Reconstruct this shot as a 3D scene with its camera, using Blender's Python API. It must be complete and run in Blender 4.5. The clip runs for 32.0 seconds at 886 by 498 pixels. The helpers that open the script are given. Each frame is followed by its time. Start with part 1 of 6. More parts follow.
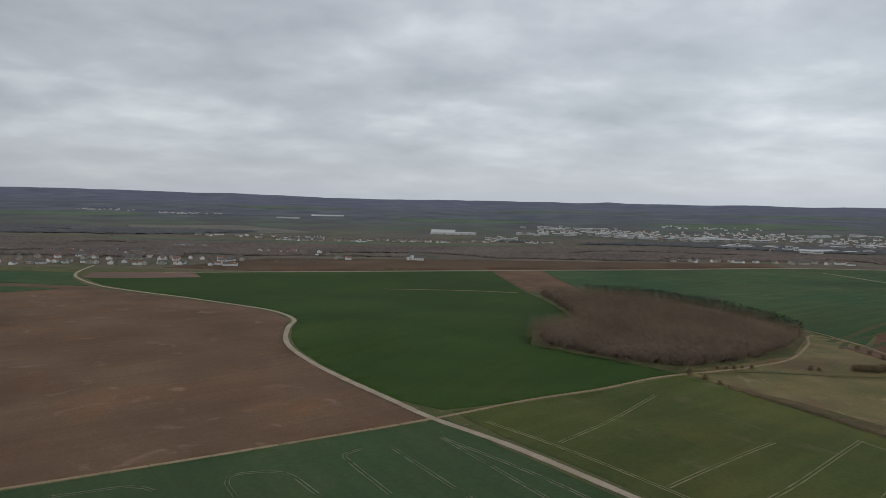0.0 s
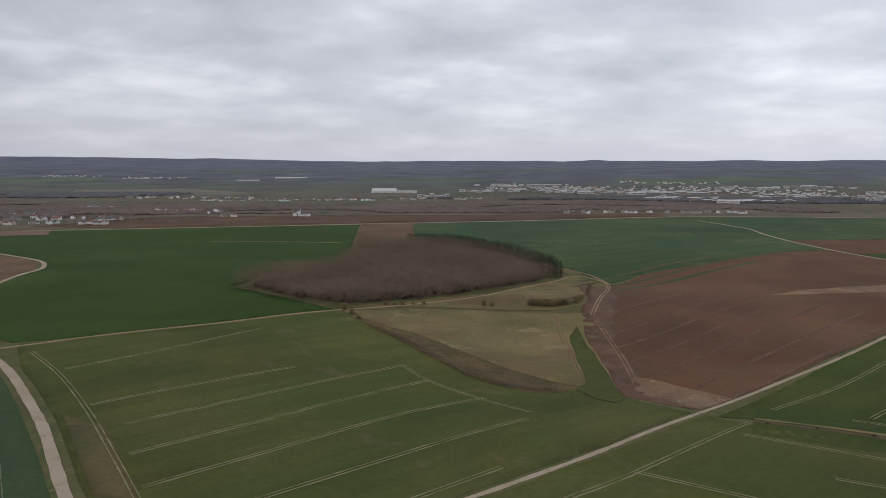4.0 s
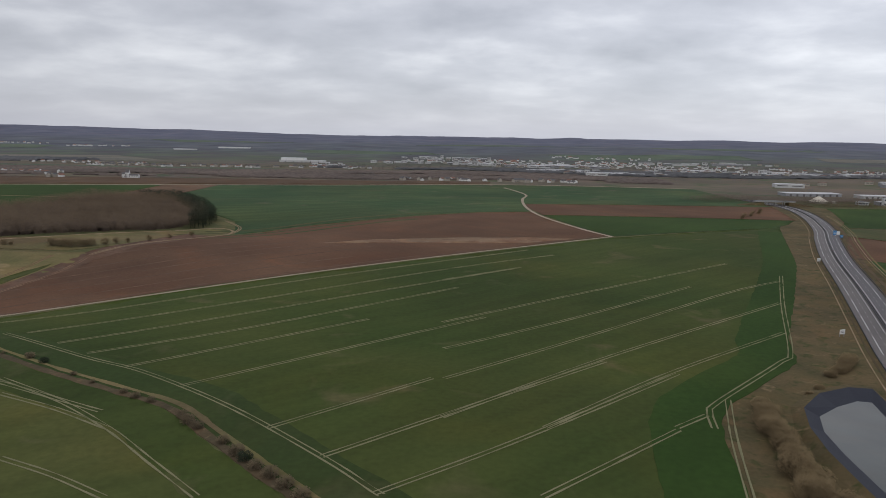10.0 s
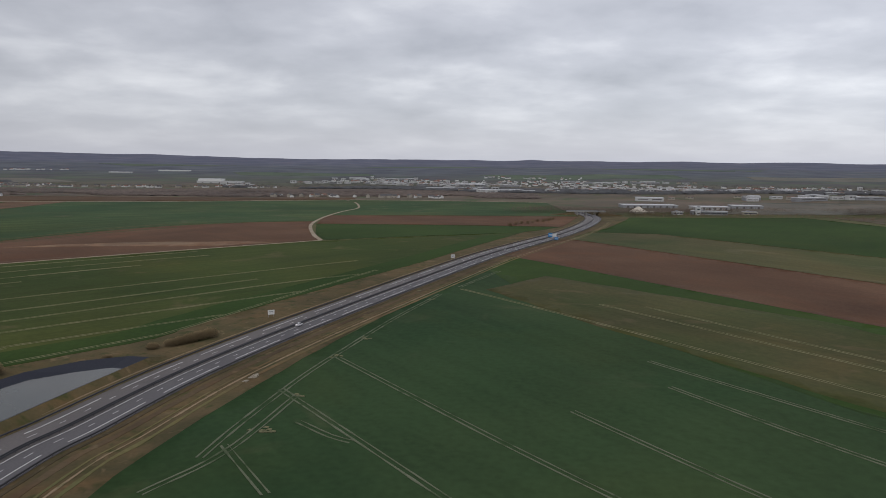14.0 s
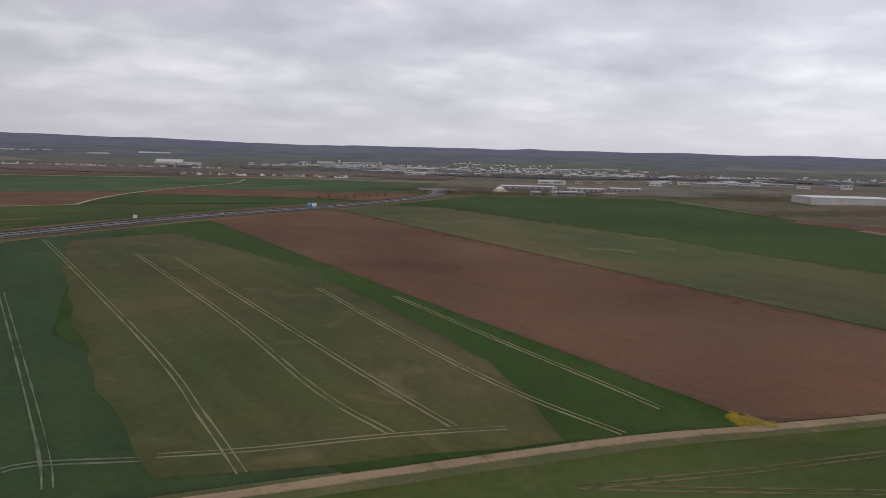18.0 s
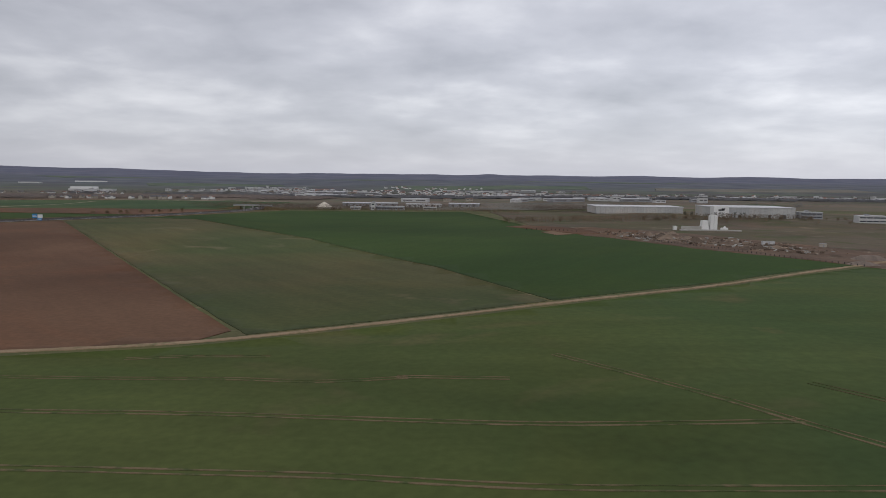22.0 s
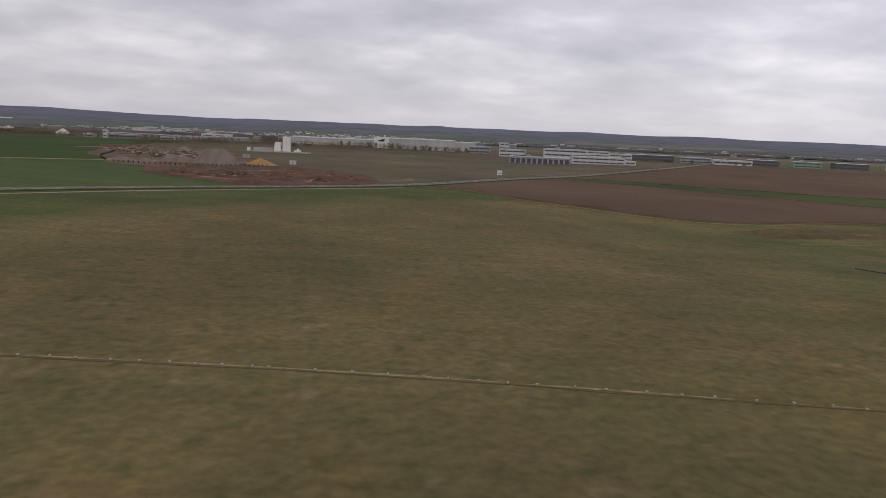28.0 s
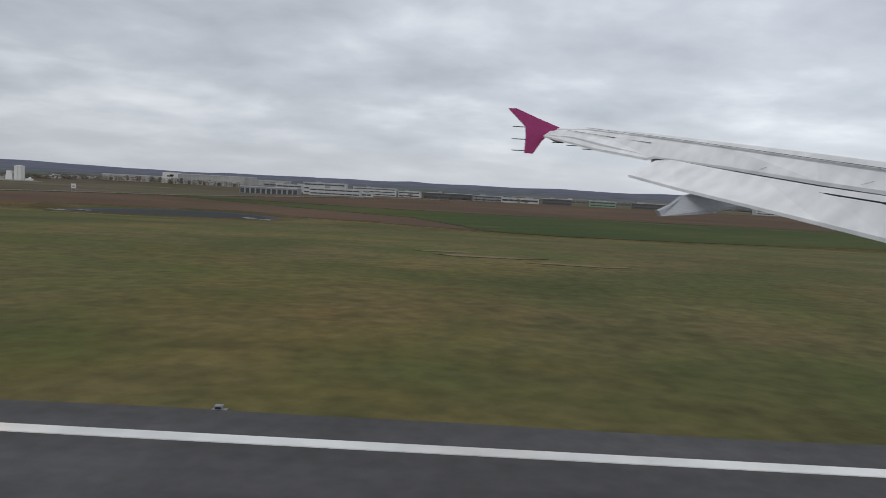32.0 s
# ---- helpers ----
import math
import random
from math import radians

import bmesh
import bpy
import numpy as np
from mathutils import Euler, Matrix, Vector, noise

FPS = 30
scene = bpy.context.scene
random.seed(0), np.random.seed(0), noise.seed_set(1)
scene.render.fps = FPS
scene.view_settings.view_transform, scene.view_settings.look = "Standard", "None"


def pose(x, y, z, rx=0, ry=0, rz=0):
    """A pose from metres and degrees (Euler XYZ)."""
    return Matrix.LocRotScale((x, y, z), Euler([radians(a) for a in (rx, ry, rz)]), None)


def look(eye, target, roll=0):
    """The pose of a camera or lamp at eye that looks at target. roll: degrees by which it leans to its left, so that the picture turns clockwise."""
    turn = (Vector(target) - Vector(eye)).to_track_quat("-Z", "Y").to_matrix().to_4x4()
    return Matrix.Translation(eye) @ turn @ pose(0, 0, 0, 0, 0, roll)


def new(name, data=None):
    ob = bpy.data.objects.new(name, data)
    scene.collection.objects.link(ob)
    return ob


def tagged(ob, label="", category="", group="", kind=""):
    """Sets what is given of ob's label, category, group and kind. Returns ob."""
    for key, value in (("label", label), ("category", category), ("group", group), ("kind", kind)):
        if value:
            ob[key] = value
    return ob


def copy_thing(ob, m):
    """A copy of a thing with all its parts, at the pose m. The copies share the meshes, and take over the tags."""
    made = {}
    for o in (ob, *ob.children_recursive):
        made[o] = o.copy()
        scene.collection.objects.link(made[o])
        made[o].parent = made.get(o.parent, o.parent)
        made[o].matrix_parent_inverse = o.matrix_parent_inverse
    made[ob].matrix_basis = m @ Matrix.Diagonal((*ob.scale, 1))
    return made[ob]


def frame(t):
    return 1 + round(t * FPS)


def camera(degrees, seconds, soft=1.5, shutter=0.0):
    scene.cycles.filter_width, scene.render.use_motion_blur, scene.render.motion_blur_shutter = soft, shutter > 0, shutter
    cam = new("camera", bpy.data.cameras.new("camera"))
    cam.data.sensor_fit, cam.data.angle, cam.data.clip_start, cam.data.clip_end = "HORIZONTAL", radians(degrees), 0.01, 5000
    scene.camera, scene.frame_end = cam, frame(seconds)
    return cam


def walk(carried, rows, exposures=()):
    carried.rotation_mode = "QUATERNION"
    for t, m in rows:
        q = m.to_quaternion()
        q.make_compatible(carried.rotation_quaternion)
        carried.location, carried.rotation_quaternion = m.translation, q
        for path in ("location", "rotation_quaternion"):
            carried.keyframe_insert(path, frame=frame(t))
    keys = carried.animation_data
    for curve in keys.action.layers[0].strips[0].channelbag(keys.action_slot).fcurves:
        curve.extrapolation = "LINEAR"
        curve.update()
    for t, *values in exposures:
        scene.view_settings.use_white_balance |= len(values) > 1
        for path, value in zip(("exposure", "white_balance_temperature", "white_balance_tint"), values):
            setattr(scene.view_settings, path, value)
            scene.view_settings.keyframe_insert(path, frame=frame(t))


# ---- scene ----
cam = camera(64.2, 32.0, soft=0.8, shutter=0.015)
PATH = [
    (0, pose(0.00, 0, 72.108, 85.78, -1.25, 1.17)),
    (0.5, pose(19.70, 0, 71.043, 83.81, -1.28, 1.37)),
    (1, pose(39.41, 0, 69.978, 82.24, -1.13, 1.39)),
    (1.5, pose(59.11, 0, 68.913, 81.53, -0.71, 1.58)),
    (2, pose(78.81, 0, 67.849, 80.44, -0.23, 1.67)),
    (2.5, pose(98.51, 0, 66.784, 79.95, 0.08, 1.73)),
    (3, pose(118.22, 0, 65.719, 81.36, 0.32, 1.62)),
    (3.5, pose(137.92, 0, 64.654, 82.77, 0.25, 1.69)),
    (5.5, pose(216.73, 0, 60.395, 81.48, -1.73, 2.18)),
    (6, pose(236.43, 0, 59.330, 80.05, -1.93, 2.19)),
    (6.5, pose(256.13, 0, 58.265, 79.43, -1.85, 1.86)),
    (7, pose(275.84, 0, 57.200, 80.58, -1.16, 1.61)),
    (7.5, pose(295.54, 0, 56.136, 82.35, -0.69, 1.41)),
    (8, pose(315.24, 0, 55.071, 82.76, -0.70, 1.46)),
    (8.5, pose(334.94, 0, 54.006, 82.76, -0.76, 1.36)),
    (9, pose(354.65, 0, 52.941, 81.82, -0.87, 1.65)),
    (9.5, pose(374.35, 0, 51.876, 80.88, -1.05, 2.25)),
    (10, pose(394.05, 0, 50.811, 80.95, -1.07, 2.71)),
    (10.5, pose(413.75, 0, 49.747, 80.00, -1.42, 3.35)),
    (11, pose(433.46, 0, 48.682, 79.48, -1.52, 3.62)),
    (11.5, pose(453.16, 0, 47.617, 80.86, -1.41, 3.56)),
    (12, pose(472.86, 0, 46.552, 82.57, -1.05, 3.34)),
    (12.5, pose(492.56, 0, 45.487, 83.89, -0.97, 2.97)),
    (13, pose(512.27, 0, 44.423, 83.04, -0.87, 2.54)),
    (13.5, pose(531.97, 0, 43.358, 82.51, -0.47, 1.98)),
    (14, pose(551.67, 0, 42.293, 82.92, -0.69, 1.50)),
    (14.5, pose(571.37, 0, 41.228, 83.11, -0.99, 1.10)),
    (15, pose(591.08, 0, 40.163, 81.45, -1.60, 1.05)),
    (15.5, pose(610.78, 0, 39.098, 79.46, -1.90, 1.45)),
    (17.5, pose(689.59, 0, 34.839, 81.88, -1.73, 3.21)),
    (18, pose(709.29, 0, 33.774, 82.05, -1.56, 3.27)),
    (18.5, pose(728.99, 0, 32.709, 82.08, -1.13, 3.19)),
    (19, pose(748.70, 0, 31.645, 83.91, -0.65, 2.64)),
    (19.5, pose(768.40, 0, 30.580, 85.14, -0.07, 2.11)),
    (20, pose(788.10, 0, 29.515, 83.32, -0.64, 1.86)),
    (20.5, pose(807.80, 0, 28.450, 80.41, -0.70, 2.01)),
    (21, pose(827.51, 0, 27.385, 80.67, -0.67, 2.18)),
    (21.5, pose(847.21, 0, 26.321, 82.77, -0.60, 2.24)),
    (22, pose(866.91, 0, 25.256, 84.30, -0.76, 1.83)),
    (22.5, pose(886.61, 0, 24.191, 84.45, -0.88, 1.11)),
    (23, pose(906.32, 0, 23.126, 82.73, -0.78, 0.77)),
    (23.5, pose(926.02, 0, 22.061, 81.14, -1.34, 0.84)),
    (24, pose(945.72, 0, 20.996, 81.24, -1.53, 1.01)),
    (24.5, pose(965.42, 0, 19.932, 82.58, -1.62, 1.06)),
    (25, pose(985.13, 0, 18.867, 83.70, -1.76, 1.19)),
    (25.5, pose(1004.83, 0, 17.802, 84.09, -1.96, 1.20)),
    (27.5, pose(1083.64, 0, 13.543, 81.82, -3.01, 0.25)),
    (28, pose(1103.34, 0, 12.478, 80.68, -2.54, 0.33)),
    (28.5, pose(1123.04, 0, 11.413, 80.18, -2.42, 0.38)),
    (29, pose(1142.75, 0, 10.348, 81.80, -2.12, 0.07)),
    (29.5, pose(1162.45, 0, 9.283, 82.83, -1.98, -0.40)),
    (30, pose(1182.15, 0, 8.219, 81.22, -2.40, -0.47)),
    (30.5, pose(1201.85, 0, 7.154, 80.86, -3.01, -0.32)),
    (31, pose(1221.56, 0, 6.111, 81.69, -2.50, -0.05)),
    (31.5, pose(1241.26, 0, 5.112, 83.58, -2.91, 0.16)),
    (32, pose(1260.96, 0, 4.158, 85.33, -2.99, 0.31)),
]
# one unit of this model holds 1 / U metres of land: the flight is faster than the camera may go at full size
U = 0.555
EXPOSURES = [(0, -0.06, 6450, 5), (1, 0.0, 6480, 7.5), (2, 0.12, 6500, 10), (3, 0.16, 6500, 10), (7, 0.18, 6550, 11), (9, 0.13, 6500, 10), (11, 0.16, 6500, 10), (13, 0.05, 6500, 10), (15, 0.12, 6550, 11),
             (18, 0.16, 6650, 14), (19, 0.08, 6650, 13.5), (20, 0.0, 6650, 13.5), (21, 0.14, 6550, 11), (23, 0.04, 6550, 11), (24, 0.10, 6550, 11.5), (25, 0.08, 6650, 13.5), (28, 0.10, 6800, 16), (29, 0.13, 6750, 14),
             (30, 0.11, 6450, 8), (31, 0.08, 6450, 7), (32, 0.08, 6450, 7)]
walk(cam, PATH, EXPOSURES)

# ---------------------------------------------------------------- sky and sun
def sky_world():
    w = bpy.data.worlds.new("overcast_sky")
    scene.world = w
    w.use_nodes = True
    nt = w.node_tree
    nt.nodes.clear()
    N, K = nt.nodes.new, nt.links.new
    out, bg = N("ShaderNodeOutputWorld"), N("ShaderNodeBackground")
    K(bg.outputs[0], out.inputs[0])
    tc = N("ShaderNodeTexCoord")
    sep = N("ShaderNodeSeparateXYZ")
    K(tc.outputs["Generated"], sep.inputs[0])

    def m(op, a, b=None):
        n = N("ShaderNodeMath")
        n.operation = op
        for i, v in enumerate((a, b)):
            if v is None:
                continue
            if isinstance(v, (int, float)):
                n.inputs[i].default_value = v
            else:
                K(v, n.inputs[i])
        return n.outputs[0]
    z = m("MAXIMUM", sep.outputs[2], 0.0)
    # the clouds lie in a flat layer overhead, so they crowd together towards the horizon
    comb = N("ShaderNodeCombineXYZ")
    lift = m("ADD", z, 0.19)
    K(m("DIVIDE", sep.outputs[0], lift), comb.inputs[0])
    K(m("DIVIDE", sep.outputs[1], lift), comb.inputs[1])

    def noise_tex(scale, detail, rough, dist):
        n = N("ShaderNodeTexNoise")
        n.inputs["Scale"].default_value, n.inputs["Detail"].default_value = scale, detail
        n.inputs["Roughness"].default_value, n.inputs["Distortion"].default_value = rough, dist
        K(comb.outputs[0], n.inputs["Vector"])
        return n.outputs[0]
    big, mid = noise_tex(0.75, 3, 0.5, 0.0), noise_tex(2.0, 7, 0.52, 0.1)
    mix = m("ADD", m("MULTIPLY", big, 0.5), m("MULTIPLY", mid, 0.5))
    ramp = N("ShaderNodeValToRGB")
    K(mix, ramp.inputs[0])
    e = ramp.color_ramp.elements
    e[0].position, e[0].color = 0.36, (0.39, 0.40, 0.445, 1)
    e[1].position, e[1].color = 0.66, (0.76, 0.77, 0.81, 1)
    x = e.new(0.5)
    x.color = (0.515, 0.525, 0.575, 1)
    # the veil thickens to an even grey towards the horizon
    veil = N("ShaderNodeValToRGB")
    K(z, veil.inputs[0])
    veil.color_ramp.elements[0].position, veil.color_ramp.elements[0].color = 0.0, (0.85, 0.85, 0.85, 1)
    veil.color_ramp.elements[1].position, veil.color_ramp.elements[1].color = 0.11, (0.0, 0.0, 0.0, 1)
    mx = N("ShaderNodeMix")
    mx.data_type = "RGBA"
    K(veil.outputs[0], mx.inputs[0])
    K(ramp.outputs[0], mx.inputs[6])
    mx.inputs[7].default_value = (0.475, 0.492, 0.565, 1)
    sky = N("ShaderNodeTexSky")
    sky.sky_type, sky.sun_disc = "NISHITA", False
    sky.sun_elevation, sky.sun_rotation = radians(38), radians(200)
    sk = N("ShaderNodeMix")
    sk.data_type, sk.blend_type = "RGBA", "ADD"
    sk.inputs[0].default_value = 0.012
    K(mx.outputs[2], sk.inputs[6])
    K(sky.outputs[0], sk.inputs[7])
    K(sk.outputs[2], bg.inputs[0])
    # the cloud thins a little towards the east
    K(m("ADD", m("MULTIPLY", sep.outputs[0], 0.20), 0.98), bg.inputs[1])


sky_world()
sun = bpy.data.lights.new("sun", "SUN")
sun.energy, sun.angle, sun.color = 0.6, radians(40), (1.0, 0.97, 0.93)
sun_ob = new("sun", sun)
sun_ob.matrix_world = look((0, 0, 300), (120, 260, 0))

# ---------------------------------------------------------------- materials
def mat(name, c1, c2, scale=0.02, fine=0.6, c3=None, rough=0.95, stripes=None, bump=0.0, spread=0.14, metal=0.0, spec=0.1, upward=0.0, worn=(0.60, 0.72), tufts=None, zones=(), coarse=0.3, islands=0.0):
    """Mottled material in world metres: c1/c2 by a broad noise, grain by a fine one, c3 in worn patches, stripes=(degrees, metres, strength)."""
    ma = bpy.data.materials.new(name)
    ma.use_nodes = True
    nt = ma.node_tree
    N, K = nt.nodes.new, nt.links.new
    b = nt.nodes["Principled BSDF"]
    b.inputs["Roughness"].default_value, b.inputs["Metallic"].default_value = rough, metal
    b.inputs["Specular IOR Level"].default_value = spec
    geo = N("ShaderNodeNewGeometry")

    def noise_at(s, detail=4, vec=None, dist=0.0):
        n = N("ShaderNodeTexNoise")
        n.inputs["Scale"].default_value, n.inputs["Detail"].default_value = (s if vec else s / U), detail
        n.inputs["Distortion"].default_value = dist
        K(vec or geo.outputs["Position"], n.inputs["Vector"])
        return n.outputs[0]

    def ramp_of(v, lo, hi):
        r = N("ShaderNodeMapRange")
        r.inputs[1].default_value, r.inputs[2].default_value = lo, hi
        K(v, r.inputs[0])
        return r.outputs[0]

    def blend(f, a, bb, mode="MIX"):
        x = N("ShaderNodeMix")
        x.data_type, x.blend_type = "RGBA", mode
        for i, v in ((0, f), (6, a), (7, bb)):
            if isinstance(v, tuple):
                x.inputs[i].default_value = (*v, 1)
            elif isinstance(v, float):
                x.inputs[i].default_value = v
            else:
                K(v, x.inputs[i])
        return x.outputs[2]
    broad = noise_at(scale, 5, dist=0.4)
    col = blend(ramp_of(broad, 0.5 - spread, 0.5 + spread), c1, c2)
    if c3:
        col = blend(ramp_of(noise_at(scale * 3.1, 6, dist=0.8), *worn), col, c3)
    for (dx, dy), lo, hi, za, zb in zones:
        # other turf or painted haze takes over along a direction across the land, with a loose edge
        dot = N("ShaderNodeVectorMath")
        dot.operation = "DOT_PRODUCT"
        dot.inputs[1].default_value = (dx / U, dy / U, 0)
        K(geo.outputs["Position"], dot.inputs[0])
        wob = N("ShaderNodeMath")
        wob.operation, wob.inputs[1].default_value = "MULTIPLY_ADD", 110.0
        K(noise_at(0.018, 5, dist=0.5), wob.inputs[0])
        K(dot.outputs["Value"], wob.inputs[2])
        sward_or_haze = blend(ramp_of(noise_at(scale * 1.3, 5, dist=0.4), 0.36, 0.64), za, zb)
        col = blend(ramp_of(wob.outputs[0], lo + 55, hi + 55), col, sward_or_haze)
    if tufts:
        col = blend(ramp_of(noise_at(tufts[0], 7, dist=0.5), tufts[2], tufts[3]), col, tufts[1])
    if stripes:
        mp = N("ShaderNodeMapping")
        mp.vector_type = "TEXTURE"
        mp.inputs["Rotation"].default_value = (0, 0, radians(stripes[0]))
        mp.inputs["Scale"].default_value = (90 * U, stripes[1] * U, 1000.0)
        K(geo.outputs["Position"], mp.inputs["Vector"])
        st = ramp_of(noise_at(1.0, 3, mp.outputs[0]), 0.38, 0.62)
        col = blend(stripes[2] * 0.7, col, blend(st, (0.45, 0.45, 0.45), (1.45, 1.45, 1.45)), "MULTIPLY")
    if fine < 1.0 and not upward:
        # slow drifts of tone across the land, as soil and moisture change
        drift = ramp_of(noise_at(scale * 0.45 + 0.002, 3, dist=0.6), 0.34, 0.66)
        col = blend(0.55, col, blend(drift, (0.74, 0.76, 0.78), (1.26, 1.24, 1.20)), "MULTIPLY")
        # thin, yellowed growth in broad patches
        thin = ramp_of(noise_at(scale * 0.8 + 0.004, 5, dist=1.1), 0.50, 0.74)
        col = blend(thin, col, blend(0.5, col, (1.40, 1.10, 0.92), "MULTIPLY"))
    grain = ramp_of(noise_at(fine, 6), 0.3, 0.7)
    col = blend(coarse, col, blend(grain, (0.62, 0.62, 0.62), (1.34, 1.34, 1.34)), "MULTIPLY")
    if islands:
        # each crown of a wood has a tone of its own
        col = blend(islands, col, blend(geo.outputs["Random Per Island"], (0.55, 0.56, 0.58), (1.45, 1.43, 1.40)), "MULTIPLY")
    K(col, b.inputs["Base Color"])
    if upward:
        # fine twigs scatter light like a soft crown rather than as facets
        vm = N("ShaderNodeMix")
        vm.data_type = "VECTOR"
        vm.inputs[0].default_value, vm.inputs[5].default_value = upward, (0, 0, 1)
        K(geo.outputs["Normal"], vm.inputs[4])
        K(vm.outputs[1], b.inputs["Normal"])
    if bump:
        bp = N("ShaderNodeBump")
        bp.inputs["Strength"].default_value, bp.inputs["Distance"].default_value = 0.6, bump
        K(noise_at(fine * 1.7, 5), bp.inputs["Height"])
        K(bp.outputs[0], b.inputs["Normal"])
    return ma


def plain(name, c, rough=0.6, metal=0.0, spec=0.3, vary=0.12, scale=3.0):
    d = tuple(x * (1 - vary) for x in c)
    u = tuple(min(x * (1 + vary), 0.95) for x in c)
    return mat(name, d, u, scale, scale * 8, rough=rough, metal=metal, spec=spec)


M = {}
M["soil"] = mat("ploughed_soil", (0.112, 0.069, 0.044), (0.142, 0.090, 0.058), 0.012, 0.5, c3=(0.178, 0.118, 0.086), stripes=(38, 6.0, 0.12), bump=0.05)
M["soil_dark"] = mat("harrowed_soil", (0.094, 0.0515, 0.0320), (0.120, 0.0685, 0.0425), 0.010, 0.5, stripes=(-52, 8.0, 0.08), bump=0.05)
M["soil_umber"] = mat("umber_soil", (0.082, 0.053, 0.033), (0.104, 0.069, 0.045), 0.010, 0.5, stripes=(-40, 8.0, 0.08), bump=0.05)
M["soil_grey"] = mat("pale_soil", (0.14, 0.095, 0.072), (0.17, 0.115, 0.088), 0.01, 0.4)
M["wheat"] = mat("young_wheat", (0.037, 0.056, 0.0140), (0.055, 0.069, 0.0185), 0.008, 0.4, c3=(0.080, 0.079, 0.033), stripes=(42, 9.0, 0.18))
M["wheat_deep"] = mat("deep_green_crop", (0.0255, 0.052, 0.0105), (0.035, 0.062, 0.0145), 0.006, 0.4, stripes=(60, 12.0, 0.12))
M["wheat_blue"] = mat("blue_green_crop", (0.040, 0.066, 0.031), (0.049, 0.074, 0.034), 0.008, 0.4, stripes=(-55, 9.0, 0.12))
M["wheat_olive"] = mat("olive_crop", (0.055, 0.071, 0.0200), (0.074, 0.080, 0.0250), 0.010, 0.4, c3=(0.092, 0.087, 0.040), stripes=(42, 14.0, 0.2))
M["crop_thin"] = mat("thin_crop_on_soil", (0.096, 0.084, 0.040), (0.058, 0.073, 0.028), 0.006, 0.4, c3=(0.120, 0.104, 0.060), stripes=(-52, 10.0, 0.18))
M["crop_far"] = mat("far_green_crop", (0.036, 0.070, 0.030), (0.058, 0.084, 0.036), 0.005, 0.3, c3=(0.080, 0.088, 0.050), stripes=(30, 14.0, 0.3))
M["meadow"] = mat("straw_meadow", (0.166, 0.130, 0.064), (0.108, 0.102, 0.045), 0.016, 0.5, c3=(0.205, 0.162, 0.090), stripes=(20, 8.0, 0.1), tufts=(0.012, (0.118, 0.086, 0.048), 0.50, 0.64))
M["verge"] = mat("rough_verge_grass", (0.112, 0.082, 0.043), (0.078, 0.066, 0.033), 0.05, 0.7, c3=(0.150, 0.112, 0.064), tufts=(0.16, (0.056, 0.058, 0.023), 0.54, 0.68))
M["airfield"] = mat("airfield_grass", (0.136, 0.104, 0.048), (0.102, 0.090, 0.038), 0.045, 0.9, c3=(0.146, 0.114, 0.061), stripes=(-3, 4.0, 0.15), bump=0.06, coarse=0.55, tufts=(0.34, (0.084, 0.080, 0.032), 0.48, 0.70), zones=(((1, 0), 2020, 2090, (0.128, 0.106, 0.045), (0.070, 0.086, 0.026)), ((1, 0), 2130, 2160, (0.100, 0.092, 0.036), (0.060, 0.077, 0.023)), ((1, 0), 2185, 2225, (0.138, 0.112, 0.048), (0.082, 0.092, 0.029)), ((-0.775, 0.632), -1390, -1360, (0.064, 0.077, 0.023), (0.048, 0.068, 0.019))))
# the zones tint far woods and fields with painted bluish distance haze
M["valley"] = mat("hazy_valley_land", (0.132, 0.104, 0.084), (0.112, 0.098, 0.070), 0.003, 0.05, c3=(0.074, 0.092, 0.050), worn=(0.54, 0.66), coarse=0.1, zones=(((0, 1), 2500, 3300, (0.084, 0.080, 0.084), (0.090, 0.112, 0.080)), ((0, 1), 3500, 4500, (0.078, 0.083, 0.108), (0.110, 0.122, 0.136)), ((0, 1), 5600, 6900, (0.098, 0.103, 0.146), (0.120, 0.127, 0.168))))
M["wheat_cool"] = mat("cool_green_crop", (0.024, 0.051, 0.020), (0.034, 0.060, 0.024), 0.008, 0.4, c3=(0.048, 0.066, 0.030), stripes=(-55, 9.0, 0.15))
M["worn_crop"] = mat("worn_olive_crop", (0.076, 0.070, 0.031), (0.050, 0.062, 0.023), 0.012, 0.4, c3=(0.100, 0.085, 0.046), stripes=(-52, 10.0, 0.2))
M["scrub"] = mat("brown_ditch_scrub", (0.092, 0.068, 0.042), (0.070, 0.056, 0.033), 0.08, 0.7, c3=(0.125, 0.098, 0.058))
M["margin"] = mat("dark_grass_margin", (0.030, 0.048, 0.014), (0.040, 0.057, 0.018), 0.01, 0.4, c3=(0.055, 0.064, 0.026))
# distance haze is mixed into the colour of these two far crops
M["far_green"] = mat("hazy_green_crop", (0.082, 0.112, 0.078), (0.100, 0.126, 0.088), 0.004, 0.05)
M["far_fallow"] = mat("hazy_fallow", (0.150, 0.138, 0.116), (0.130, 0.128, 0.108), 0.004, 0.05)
M["wheat_zoned"] = mat("patchy_green_crop", (0.041, 0.068, 0.022), (0.056, 0.078, 0.026), 0.008, 0.4, c3=(0.066, 0.078, 0.033), stripes=(-4, 12.0, 0.18), tufts=(0.02, (0.088, 0.084, 0.036), 0.60, 0.72), zones=(((-1, 0), -1640, -1590, (0.066, 0.081, 0.025), (0.046, 0.067, 0.020)), ((-0.42, 0.9), -395, -375, (0.036, 0.063, 0.018), (0.044, 0.067, 0.020))))
